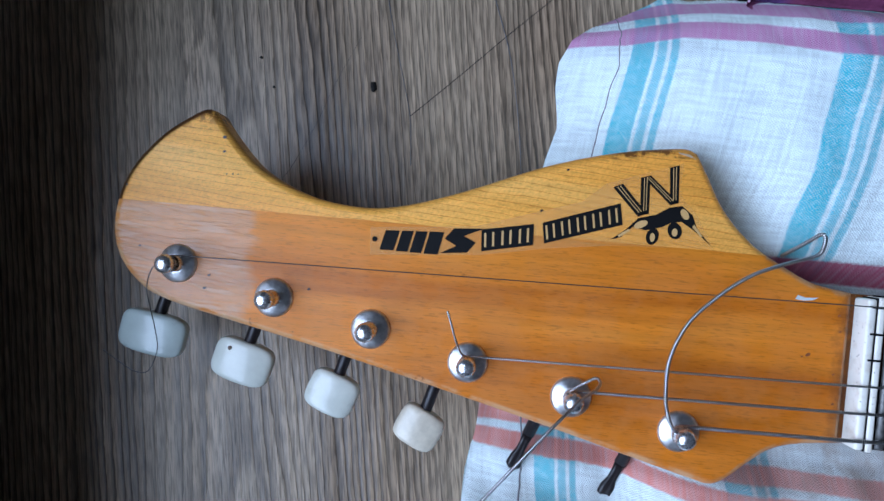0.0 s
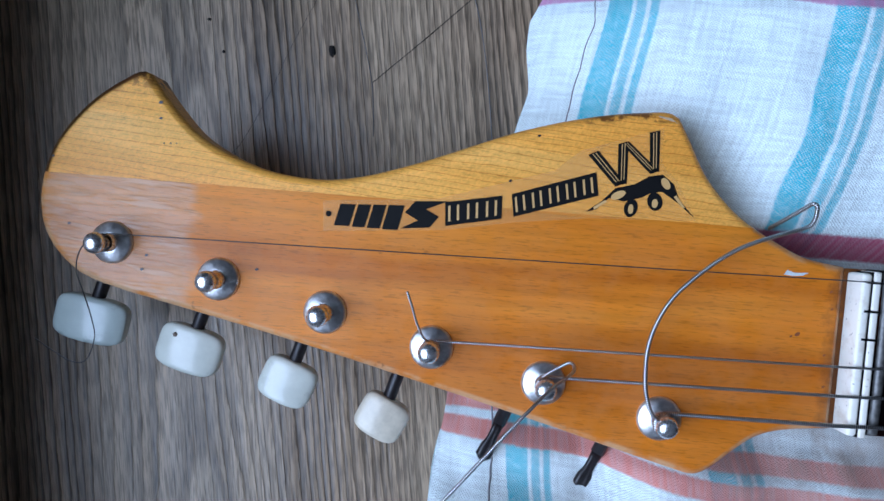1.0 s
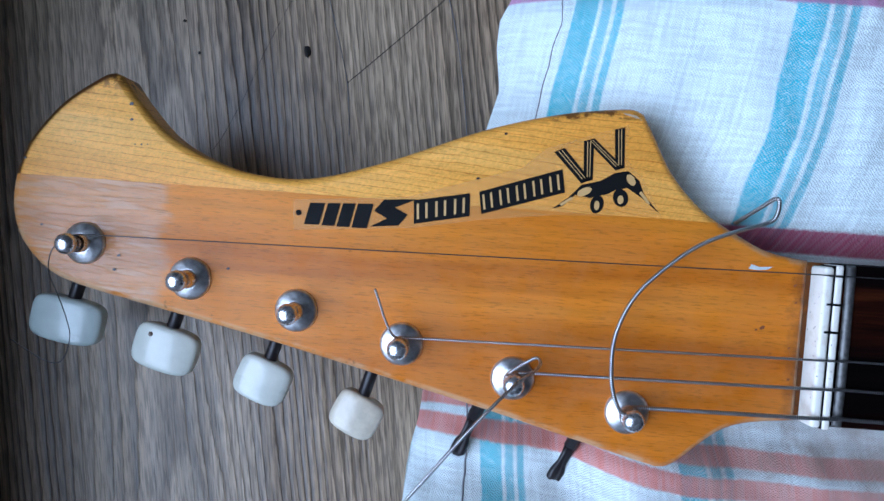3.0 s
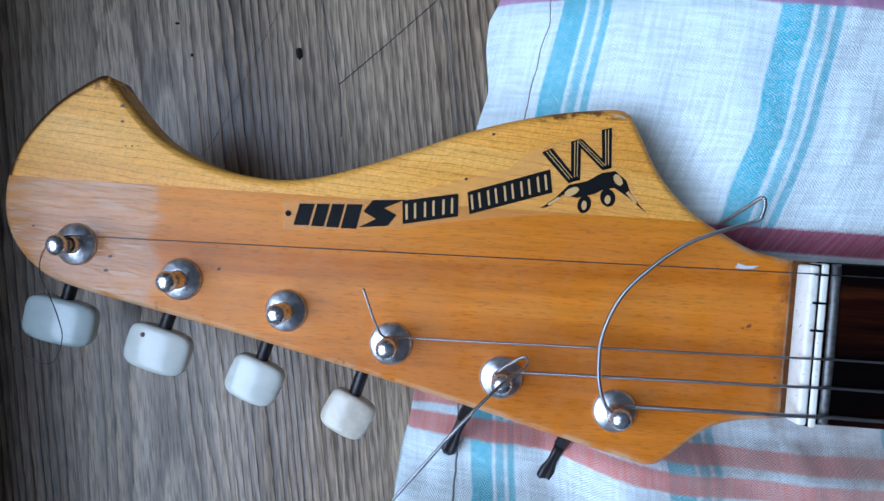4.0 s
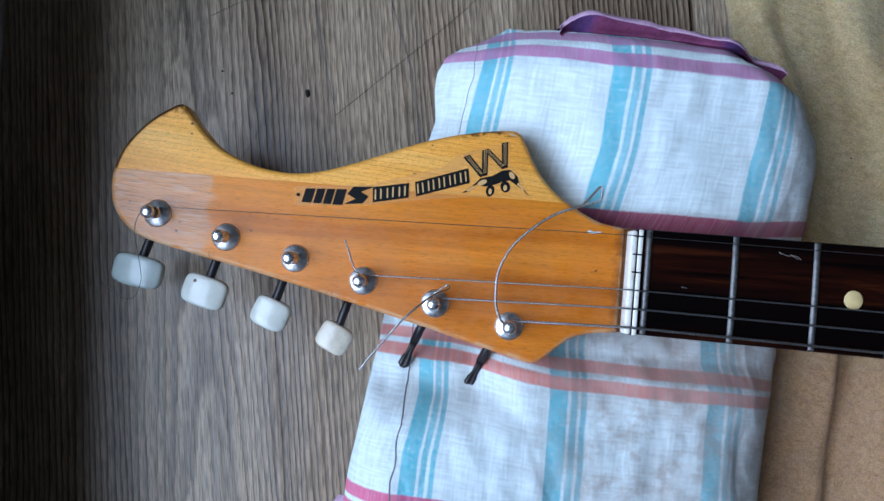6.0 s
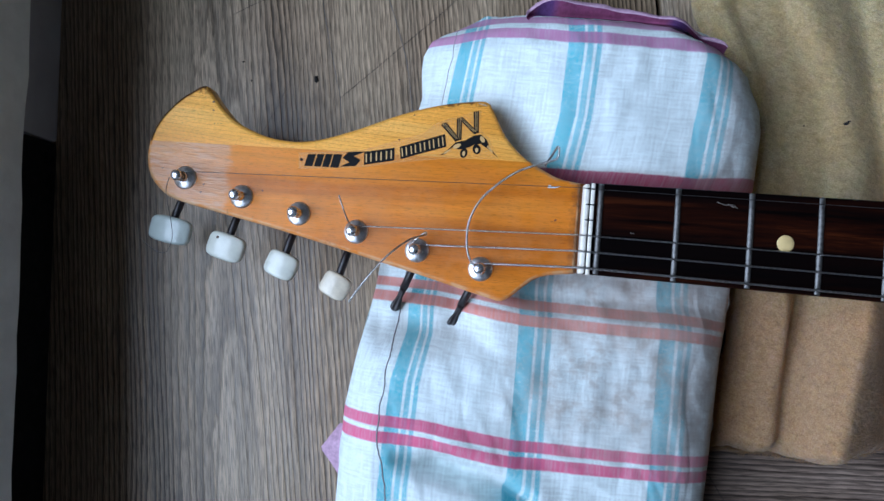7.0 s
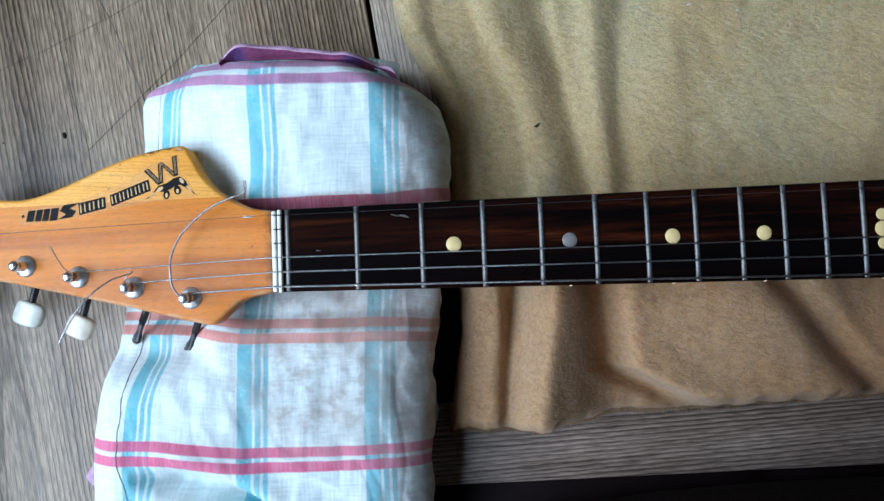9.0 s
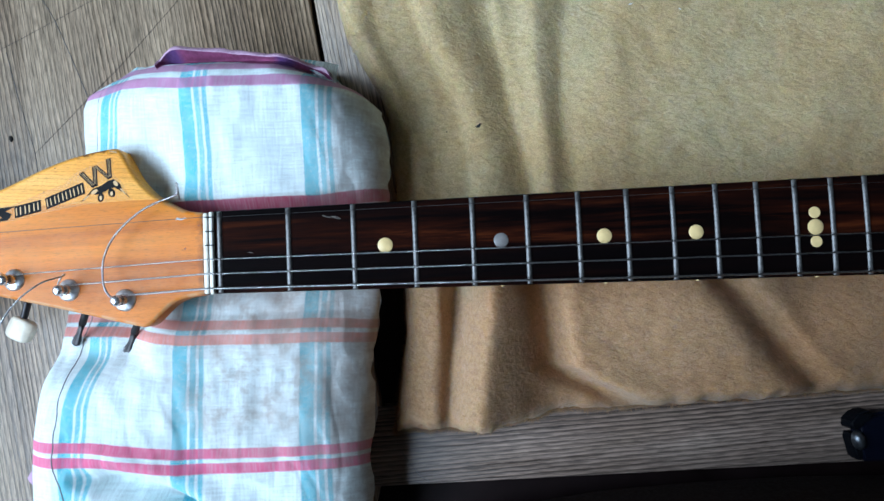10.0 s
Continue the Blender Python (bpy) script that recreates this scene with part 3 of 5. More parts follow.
def cabinet():
    """Low white cabinet on a recessed black plinth, with a grey painted foot."""
    root = empty("low_cabinet", (-0.55, 0.1, 0))
    tagged(root, "low white cabinet with a dark gap under its rough edge", "cabinet")
    inv, turn = Matrix.Translation((0.55, -0.1, 0)), pose(-0.3, 0, 0, 0, 0, 4.0)
    bm = box_mesh(-0.40, 0.0, -0.8, 0.8, 0.050, 0.142, 0.002, 2)
    bmesh.ops.subdivide_edges(bm, edges=[e for e in bm.edges if e.calc_length() > 0.3], cuts=90, use_grid_fill=True)
    for v in bm.verts:
        if v.co.z < 0.07 and v.co.x > -0.02:
            v.co.z += 0.004 * noise.noise(Vector((v.co.y * 22, 0, 3))) + 0.0022 * noise.noise(Vector((v.co.y * 75, 4, 9)))
    bmesh.ops.transform(bm, matrix=turn, verts=bm.verts)
    for name, mesh, mat, lab in (("body", bm, WHITEBOARD, "white painted panel with a rough lower edge"),
                                 ("plinth", box_mesh(-0.39, -0.06, -0.79, 0.79, 0.0003, 0.0495, 0, 2, turn), PLINTH, "black recessed plinth"),
                                 # black box added to fill the dark gap beside the foot
                                 ("gap_box", box_mesh(-0.036, -0.013, -0.78, 0.0345, 0.0003, 0.0485, 0.002, 2, turn), PLINTH, "black box filling the dark gap beside the foot"),
                                 ("foot", box_mesh(-0.035, -0.013, 0.035, 0.6, 0.0003, 0.0485, 0.002, 2, turn), GREYBOARD, "grey painted wooden foot")):
        ob = part(name, mesh, mat, root, lab, auto=30)
        ob.matrix_parent_inverse = inv


cabinet()


def sofa():
    """Assumed dark upholstered block beside the grey board, added to shade the blanket."""
    root = empty("sofa", (0.75, -0.4, -0.012))
    tagged(root, "black soft block added to shade the blanket, with a dark red sheen on the floor", "sofa")
    inv = Matrix.Translation((-0.75, 0.4, 0.012))
    for name, x0, x1, z0, z1 in (("base", 0.078, 1.5, -0.0118, 0.30), ("cushion", 0.082, 0.765, 0.301, 0.46), ("cushion", 0.769, 1.495, 0.301, 0.46)):
        bm = box_mesh(0, 1, 0, 1, 0, 1)
        bmesh.ops.subdivide_edges(bm, edges=bm.edges[:], cuts=22, use_grid_fill=True)
        for v in bm.verts:
            c = v.co * 2 - Vector((1, 1, 1))
            l = (abs(c.x) ** 14 + abs(c.y) ** 14 + abs(c.z) ** 14) ** (1 / 14)
            c = c / max(l, 0.2)
            x, y, z = (x0 + x1) / 2 + (x1 - x0) / 2 * c.x, -0.548 + 0.40 * c.y, (z0 + z1) / 2 + (z1 - z0) / 2 * c.z
            if c.y > 0.5:
                y += 0.0014 * math.sin(x * 21 + 1.2) + 0.0016 * noise.noise(Vector((x * 26, z * 8, 0)))
            v.co = Vector((x, y, z))
        ob = part(name, bm, BAGCLOTH, root)
        ob.matrix_parent_inverse = inv


sofa()


# ---------------------------------------------------------------- towel
T_LEFT = ((-0.21, -0.114), (-0.15, -0.119), (-0.10, -0.1185), (-0.075, -0.1150), (-0.05, -0.1115), (-0.03, -0.1095), (0.0, -0.103), (0.055, -0.0945), (0.068, -0.0922), (0.082, -0.0934), (0.091, -0.0935), (0.0985, -0.0905), (0.104, -0.0835), (0.109, -0.073), (0.113, -0.0645), (0.119, -0.055))
T_RIGHT = ((-0.21, 0.068), (-0.06, 0.0755), (0.0, 0.0825), (0.03, 0.0873), (0.06, 0.0885), (0.085, 0.084), (0.094, 0.076), (0.1, 0.064), (0.119, 0.050))
T_CREST = ((-0.185, 0.052), (-0.16, 0.062), (-0.11, 0.068), (-0.065, 0.064), (-0.052, 0.0645), (-0.044, 0.062), (-0.034, 0.052), (-0.022, 0.0475), (0.02, 0.0515), (0.032, 0.066), (0.06, 0.076), (0.088, 0.083), (0.100, 0.078), (0.119, 0.066))


def towel_height(x, y):
    """Height of the folded towel over the floor: plump over most of it, a long slope at the upper left."""
    xl, xr = lerp_table(y, T_LEFT), lerp_table(y, T_RIGHT)
    up = min(max((y + 0.02) / 0.06, 0.0), 1.0)
    wide, bend, foot = 0.026 + 0.059 * up, 1.9 - 0.6 * up, 0.045 - 0.009 * up
    k1 = (1 - (1 - min(max((x - xl) / wide, 0.0), 1.0)) ** bend) ** (1 / bend)
    d = min(max(min((0.119 - y) / 0.022, (y + 0.182) / 0.02), 0.0), 1.0)
    k = (1 - (1 - d) ** 1.9) ** (1 / 1.9)
    d = min(max((xr - x) / 0.044, 0.0), 1.0)
    k2 = (1 - (1 - d) ** 1.9) ** (1 / 1.9)
    crest = lerp_table(y, T_CREST)
    side = 0.036 * min(max((0.10 - y) / 0.03, 0.0), 1.0)
    top = min(foot + (crest - foot) * k1, side + (crest - side) * k2, crest * k)
    k = min(k, k1, k2, 1.0)
    # soft folds
    top += k * 0.0030 * noise.noise(Vector((x * 30 + y * 14, y * 20, 1.7))) + k * 0.0011 * noise.noise(Vector((x * 95, y * 80, 4.1)))
    top -= 0.021 * math.exp(-(max(abs(x + 0.085) - 0.018, 0) / 0.016) ** 2 - (max(abs(y + 0.040) - 0.010, 0) / 0.014) ** 2)
    top += up * 0.0045 * math.exp(-((x - xl) / 0.024) ** 2) * noise.noise(Vector((x * 75, y * 60, 6.6)))
    # ridge and valley that run from the second pink band to the lower corner
    run = (x + 0.077) / 0.102
    if -0.15 < run < 1.3:
        mid = -0.118 - 0.041 * run + 0.006 * math.sin(run * 5)
        fade = min(1.0, max(0.0, (run + 0.15) * 4), max(0.0, (1.3 - run) * 4))
        off = y - mid
        top += fade * (0.004 * math.exp(-((off - 0.010) / 0.009) ** 2) - 0.016 * math.exp(-((off + 0.003) / 0.0060) ** 2) + 0.003 * math.exp(-((off + 0.02) / 0.012) ** 2))
    top -= 0.009 * math.exp(-((x + 0.040) / 0.011) ** 2 - ((y - 0.042) / 0.020) ** 2)
    # soft creases that fan out from under the headstock
    for cx, cy, turn, wide, deep, reach in ((-0.070, -0.062, -38, 0.0050, 0.0034, 0.030), (-0.030, -0.088, 62, 0.0045, 0.0022, 0.026), (0.012, -0.078, 78, 0.0050, 0.0020, 0.030),
                                            (0.052, -0.075, 96, 0.0042, 0.0026, 0.034), (0.066, 0.062, 80, 0.0040, 0.0026, 0.026), (0.070, 0.088, 40, 0.0032, 0.0030, 0.014),
                                            (-0.079, 0.088, 70, 0.0030, 0.0030, 0.014), (0.020, -0.150, 20, 0.0060, 0.0030, 0.050)):
        ca, sa = math.cos(radians(turn)), math.sin(radians(turn))
        lx, ly = (x - cx) * ca + (y - cy) * sa, -(x - cx) * sa + (y - cy) * ca
        top += 0.15 * k * deep * math.exp(-(lx / reach) ** 2) * (math.exp(-((ly - wide) / wide) ** 2) - math.exp(-((ly + wide * 0.7) / (wide * 0.8)) ** 2))
    # sharp little creases, mostly towards the outer edge and the lower half
    worn = 0.2 + 0.35 * min(max((x - 0.045) / 0.035, 0.0), 1.0) + 0.2 * min(max((-0.06 - y) / 0.04, 0.0), 1.0)
    ridge = 1 - abs(noise.noise(Vector((x * 48 + y * 20, y * 34 - x * 12, 9.3)))) * 2.2
    top += k * worn * 0.0014 * max(ridge, 0.0) ** 3
    ridge = 1 - abs(noise.noise(Vector((x * 70, y * 26 + x * 30, 2.9)))) * 2.4
    top -= k * worn * 0.0014 * max(ridge, 0.0) ** 4
    return max(top, 0.0)


B_LEFT = ((-0.133, -0.096), (-0.082, -0.094), (-0.058, -0.089), (-0.044, -0.090), (0.0, -0.085), (0.066, -0.0775), (0.09, -0.0735), (0.11, -0.070))
B_MID = ((-0.15, -0.034), (-0.1, -0.033), (-0.029, -0.0325), (0.033, -0.0245), (0.055, -0.0212), (0.086, -0.0205))
B_RIGHT = ((-0.134, 0.0355), (-0.097, 0.0355), (-0.028, 0.0375), (0.031, 0.043), (0.086, 0.045))


def towel_uv(co):
    x, y = co.x, co.y
    l, m, r = lerp_table(y, B_LEFT), lerp_table(y, B_MID), lerp_table(y, B_RIGHT)
    u = (x - m) / (r - m) if x > m else (x - m) / (m - l)
    low = lerp_table(x, ((-0.12, 0.0075), (-0.075, 0.0065), (-0.03, 0.001), (0.02, 0.0), (0.045, 0.0), (0.06, -0.001), (0.077, -0.003)))
    high = lerp_table(x, ((-0.09, 0.0068), (-0.075, 0.0052), (-0.059, 0.0070), (-0.038, 0.0037), (-0.018, 0.0), (0.046, -0.0008), (0.07, 0.002)))
    near = lerp_table(x, ((-0.03, 0.0), (0.05, 0.0), (0.09, 0.005)))
    lift = lerp_table(y, ((-0.03, low), (0.0, near), (0.035, near), (0.08, high)))
    return u * 0.066, y - lift


def towel():
    root = empty("kitchen_towel", (0, -0.03, 0))
    tagged(root, "folded white towel with blue and pink stripes, stained, under the neck", "towel")
    inv = Matrix.Translation((0, 0.03, 0))

    def place(s, t):
        y = 0.119 - 0.301 * t
        xl, xr = lerp_table(y, T_LEFT), lerp_table(y, T_RIGHT)
        e = 0.5 - 0.5 * math.cos(math.pi * s)
        xl += 0.0018 * noise.noise(Vector((y * 45, 2, 0)))
        xr += 0.0026 * noise.noise(Vector((y * 38, 6, 0))) + 0.0012 * noise.noise(Vector((y * 120, 6, 0)))
        x = xl + (xr - xl) * e
        if s == 0:
            return Vector((x + 0.016, y, 0.0005))
        if s == 1:
            return Vector((x - 0.012, y, 0.0005))
        return Vector((x, y, towel_height(x, y) + 0.0015))

    top = part("top_layer", sheet(220, 300, place, uv_of=towel_uv), TOWEL, root)
    top.matrix_parent_inverse = inv
    # stitched hem line along the folded edge
    line = []
    for i in range(160):
        y = 0.108 - 0.268 * i / 159
        x = lerp_table(y, ((-0.16, -0.089), (-0.133, -0.0925), (-0.111, -0.098), (-0.091, -0.0975), (-0.054, -0.0945), (-0.03, -0.094), (0.03, -0.084), (0.063, -0.0805), (0.09, -0.0768), (0.108, -0.0750)))
        x += 0.0011 * noise.noise(Vector((y * 110, 5, 0))) + 0.0004 * noise.noise(Vector((y * 400, 5, 0)))
        line.append((x, y, towel_height(x, y) + 0.0014))
    hem = part("hem_stitching", tube(line, 0.00020, 6, taper=2.2), HEM, root, "dark grey seam stitching")
    hem.matrix_parent_inverse = inv

    # rolled edge behind the crest: pale rim outside, mauve inside darkened for its shade
    rim = [(-0.0405, 0.1085), (-0.0375, 0.1128), (-0.0288, 0.1156), (-0.0035, 0.1142), (0.0186, 0.1093), (0.0408, 0.1060), (0.0520, 0.1025), (0.0590, 0.0965)]
    rim_line = smooth_line([(x, y, 0) for x, y in rim], 6)

    def along(s):
        k = s * (len(rim_line) - 1)
        i = min(int(k), len(rim_line) - 2)
        return rim_line[i].lerp(rim_line[i + 1], k - i)

    def crest_at(p):
        return towel_height(p.x, min(p.y - 0.004, 0.108)) + 0.005 * noise.noise(Vector((p.x * 60, 3, 0)))

    def outer(s, t):
        p = along(s)
        fall = lerp_table(t, ((0, 0.040), (0.5, 0.010), (0.75, 0.0022), (0.9, 0.0003), (1.0, 0.0)))
        push = lerp_table(t, ((0, 0.003), (0.5, 0.0028), (0.75, 0.0020), (0.9, 0.0008), (1.0, -0.0008)))
        return Vector((p.x, p.y + push + 0.0008 * noise.noise(Vector((s * 25, t * 3, 0))), crest_at(p) + 0.0032 - fall))

    def inner(s, t):
        p = along(s)
        deep = (0.0075 - 0.003 * s) * math.sin(math.pi * min(max(s, 0.06), 0.96)) ** 0.5
        y = p.y - 0.0008 - deep * t
        z = max(crest_at(p) + 0.0032 - 0.012 * math.sin(t * math.pi / 2), towel_height(p.x, y) + 0.0022)
        return Vector((p.x + 0.002 * t, y, z - 0.0002))

    ob = part("rolled_edge", sheet(56, 12, outer), MAUVE_RIM, root, "pale mauve rim of the rolled edge")
    ob.matrix_parent_inverse = inv
    lip = []
    for k in range(57):
        p = along(k / 56)
        lip.append((p.x, p.y - 0.0005, crest_at(p) + 0.0033))
    ob = part("rolled_edge", tube(lip, 0.0004, 8), MAUVE_RIM, root, "pale mauve lip of the rolled edge")
    ob.matrix_parent_inverse = inv
    ob = part("rolled_edge", sheet(56, 8, inner), SHADED_MAUVE, root, "mauve inside of the rolled edge, its shade painted in")
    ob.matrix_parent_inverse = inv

    # under layers that show beside the top layer
    def under(s, t):
        x = -0.1315 + 0.05 * s + 0.010 * abs(t - 0.45) * 2 * (1 - s)
        y = -0.112 - 0.030 * t
        return Vector((x, y, 0.033 + 0.008 * s + 0.003 * math.sin(t * 5)))

    low = part("under_layer", sheet(14, 14, under), MAUVE_RIM, root, "mauve striped lower corner")
    low.matrix_parent_inverse = inv

    def under2(s, t):
        x = -0.120 + 0.19 * s
        y = -0.176 - 0.012 * t + 0.002 * math.sin(s * 14)
        return Vector((x, y, 0.045 - 0.040 * t * t))

    low = part("under_layer", sheet(40, 8, under2, uv_of=lambda c: (c.x, -0.15 + (c.y + 0.176))), TOWEL, root)
    low.matrix_parent_inverse = inv

    def ear(s, t):
        x = 0.034 + 0.0265 * s - 0.003 * t * (1 - s)
        y = 0.097 + 0.0155 * t - 0.002 * s * s
        return Vector((x, y, 0.060 + 0.004 * math.sin(3 * s) - 0.012 * t * t - 0.006 * s))

    low = part("under_layer", sheet(10, 10, ear, uv_of=lambda c: ((c.x - 0.0385) * 1.6, 0.06)), TOWEL, root)
    low.matrix_parent_inverse = inv


towel()


# ---------------------------------------------------------------- blanket
W_LEFT = ((-0.12, 0.083), (-0.095, 0.086), (-0.06, 0.0925), (-0.03, 0.092), (0.0, 0.090), (0.04, 0.089), (0.079, 0.087), (0.097, 0.081), (0.115, 0.0710), (0.129, 0.064), (0.151, 0.057), (0.3, 0.03), (0.6, 0.0))
W_LOW = ((0.05, -0.112), (0.1065, -0.1120), (0.139, -0.1130), (0.165, -0.1085), (0.1875, -0.1030), (0.22, -0.1042), (0.275, -0.1014), (0.36, -0.100), (0.8, -0.092))
# folds of the blanket, with steep faces towards the window and long slopes away from it
FOLDS = (
    # beside the towel
    (0.014, 0.018, 0.012, ((-0.12, 0.110), (-0.09, 0.112), (-0.06, 0.114), (-0.02, 0.113), (0.03, 0.109), (0.0488, 0.1050), (0.0778, 0.0995), (0.1, 0.092), (0.125, 0.081), (0.14, 0.074), (0.4, 0.04))),
    # long ridge whose crease lies at x = 0.12 to 0.136
    (0.036, 0.0150, 0.0430, ((-0.12, 0.134), (-0.10, 0.135), (-0.0727, 0.1395), (-0.04, 0.1445), (0.03, 0.1485), (0.0479, 0.1475), (0.081, 0.1430), (0.0981, 0.1385), (0.1263, 0.1265), (0.14, 0.120), (0.4, 0.08))),
    # short upper ridge
    (0.028, 0.0090, 0.0240, ((-0.12, 0.62), (-0.02, 0.60), (0.015, 0.190), (0.03, 0.1875), (0.0544, 0.1850), (0.0776, 0.1825), (0.1046, 0.1810), (0.133, 0.1808), (0.4, 0.19))),
    # broad lower plateau that rises out of the turning crease
    (0.019, 0.0170, 0.140, ((-0.12, 0.275), (-0.098, 0.242), (-0.0914, 0.2310), (-0.084, 0.2150), (-0.074, 0.2000), (-0.0426, 0.1970), (-0.02, 0.198), (0.03, 0.215), (0.09, 0.225), (0.14, 0.235), (0.4, 0.30))),
    # the turning crease, a softer one beyond the short ridge, and the crease of the long ridge
    (-0.015, 0.0130, 0.0080, ((-0.12, 0.252), (-0.098, 0.227), (-0.0914, 0.2170), (-0.084, 0.201), (-0.074, 0.1850), (-0.0426, 0.1815), (-0.02, 0.178), (0.02, 0.177), (0.0544, 0.1735), (0.0776, 0.1658), (0.1081, 0.1610), (0.137, 0.155), (0.4, 0.12))),
    (-0.006, 0.0060, 0.0180, ((-0.12, 0.62), (-0.02, 0.62), (0.02, 0.198), (0.045, 0.1965), (0.0797, 0.1955), (0.105, 0.1975), (0.1342, 0.2001), (0.4, 0.24))),
    (-0.010, 0.0060, 0.0070, ((-0.12, 0.1165), (-0.1092, 0.1168), (-0.0806, 0.1182), (-0.036, 0.1235), (0.0388, 0.1360), (0.0479, 0.1355), (0.081, 0.1310), (0.0981, 0.1266), (0.1263, 0.1138), (0.14, 0.107), (0.4, 0.07))),
    # wide swell and the crease beyond it
    (0.012, 0.045, 0.060, ((-0.12, 0.33), (-0.05, 0.282), (-0.02, 0.268), (0.03, 0.33), (0.14, 0.40), (0.4, 0.5))),
    (-0.010, 0.014, 0.016, ((-0.12, 0.365), (-0.0788, 0.3326), (-0.053, 0.3125), (-0.0303, 0.2932), (-0.02, 0.285), (0.02, 0.72), (0.4, 0.72))),
)


def blanket_height(x, y):
    """Folds as (height, width towards -x, length of the slope towards +x, line of (y, x))."""
    h = 0.0140
    k = min(max((0.02 - y) / 0.04, 0.0), 1.0)
    for a, wl, wr, line in FOLDS:
        off = x - lerp_table(y, line)
        if off < 0:
            h += (0.24 + 0.76 * k) * a * math.exp(-(off / wl) ** 2)
        else:
            t = off / (wr * (0.62 + 0.38 * k))
            h += (0.24 + 0.76 * k) * a * max(0.0, 1.1 - math.sqrt(t * t + 0.01)) if t < 0.9 else (0.24 + 0.76 * k) * a * 0.1945 * math.exp(-(t - 0.9) / 0.1945)
    h += 0.0022 * noise.noise(Vector((x * 22, y * 22, 0))) + 0.0009 * noise.noise(Vector((x * 80, y * 80, 2)))
    return h if h > 0.009 else 0.004 + 0.005 * math.exp((h - 0.009) / 0.005)


def blanket():
    def place(s, t):
        y = 0.62 - 0.74 * (1 - (1 - t) ** 1.5)
        xl = lerp_table(y, W_LEFT) + 0.0015 * noise.noise(Vector((y * 70, 1, 0)))
        x = xl + (0.78 - xl) * s ** 1.35
        yl = lerp_table(x, W_LOW) + 0.0018 * noise.noise(Vector((x * 90, 7, 0))) + 0.001 * noise.noise(Vector((x * 300, 7, 0)))
        y = 0.62 + (yl - 0.62) * (1 - (1 - t) ** 1.5)
        d = min((x - xl) / 0.010, (y - yl) / 0.012)
        k = (1 - (1 - min(max(d, 0), 1)) ** 2) ** 0.5
        return Vector((x, y, 0.002 + blanket_height(x, y) * k))

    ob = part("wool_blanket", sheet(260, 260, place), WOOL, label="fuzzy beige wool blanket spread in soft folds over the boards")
    tagged(ob, category="blanket")
    # loose wool fibres of the nap
    rng = random.Random(5)
    verts, faces = [], []
    for k in range(46000):
        s, t = rng.random() ** 1.2 * 0.72, rng.random() ** 0.75
        if k % 4 == 0:
            t = 1.0 - 0.004 * rng.random()
        elif k % 14 == 0:
            s = 0.0015 * rng.random()
        p = place(s, min(t, 1.0))
        a, tall = rng.random() * 6.2832, rng.uniform(0.0002, 0.0011)
        long = rng.uniform(0.0018, 0.0046) if k % 4 == 0 else rng.uniform(0.0010, 0.0026)
        way = Vector((math.cos(a), math.sin(a), 0))
        side = Vector((-way.y, way.x, 0)) * 0.00007
        bend = p + way * long * 0.55 + Vector((0, 0, tall))
        tip = p + way * long + Vector((rng.uniform(-1, 1), rng.uniform(-1, 1), 0)) * 0.0005 + Vector((0, 0, tall * rng.uniform(0.4, 1.3)))
        n = len(verts)
        verts += [p - side, p + side, bend + side, bend - side, tip]
        faces += [(n, n + 1, n + 2, n + 3), (n + 3, n + 2, n + 4)]
    me = bpy.data.meshes.new("nap")
    me.from_pydata([tuple(v) for v in verts], [], faces)
    me.materials.append(WOOL)
    nap = new("nap", me)
    nap.parent = ob
    tagged(nap, "short loose wool fibres", kind="stuff")


blanket()


# ---------------------------------------------------------------- guitar
BOARD_TOP, SCALE = 0.082, 0.648
guitar = empty("electric_guitar", (0, 0, 0.06))
tagged(guitar, "electric guitar with orange headstock and dark fretboard resting on a towel", "guitar")
G_INV = Matrix.Translation((0, 0, -0.06))


def gpart(name, bm, mat, label="", parent=None, **kw):
    ob = part(name, bm, mat, parent or guitar, label, **kw)
    ob.matrix_parent_inverse = G_INV if parent is None else Matrix.Identity(4)
    return ob


def head_z(x):
    return 0.0775 + 0.092 * (x + 0.020)


def half_width(x):
    return 0.0218 + 0.0044 * x / 0.324


def fret_x(n):
    return SCALE * (1 - 2 ** (-n / 12))


def mm(*pts):
    return [(x / 1000, y / 1000, 0) for x, y in pts]


def head_outline():
    upper = smooth_line(mm((-9, 21.9), (-18.7, 23.4), (-27, 27), (-37.5, 33.3), (-46.3, 42.4), (-52.2, 52.7), (-55.4, 58.2)), 7)
    top = smooth_line(mm((-57.4, 59.3), (-62, 59.4), (-78, 57), (-98, 51.4), (-123.7, 41.2), (-142.2, 35.4), (-156, 34.3), (-171.3, 36.9), (-186, 43.6), (-196.1, 53.2), (-201.4, 60)), 7)
    end = smooth_line(mm((-203.6, 60.8), (-207.5, 59.4), (-218.8, 51.2), (-228.5, 38.5), (-231.9, 24), (-228.8, 11.8), (-219, 2.4), (-205.2, -1.9)), 8)
    under = smooth_line(mm((-205, -1.95), (-155, -11.9), (-95, -25.7), (-70, -31.9), (-48, -37.3), (-43.6, -38.0), (-40.6, -37.0), (-37.2, -34.4), (-33.2, -30.6), (-27.4, -26), (-20.4, -23.5), (-9, -21.9)), 7)
    return [(p.x, p.y) for p in upper + top + end + under[1:]]


SEAM_Y = 0.0303


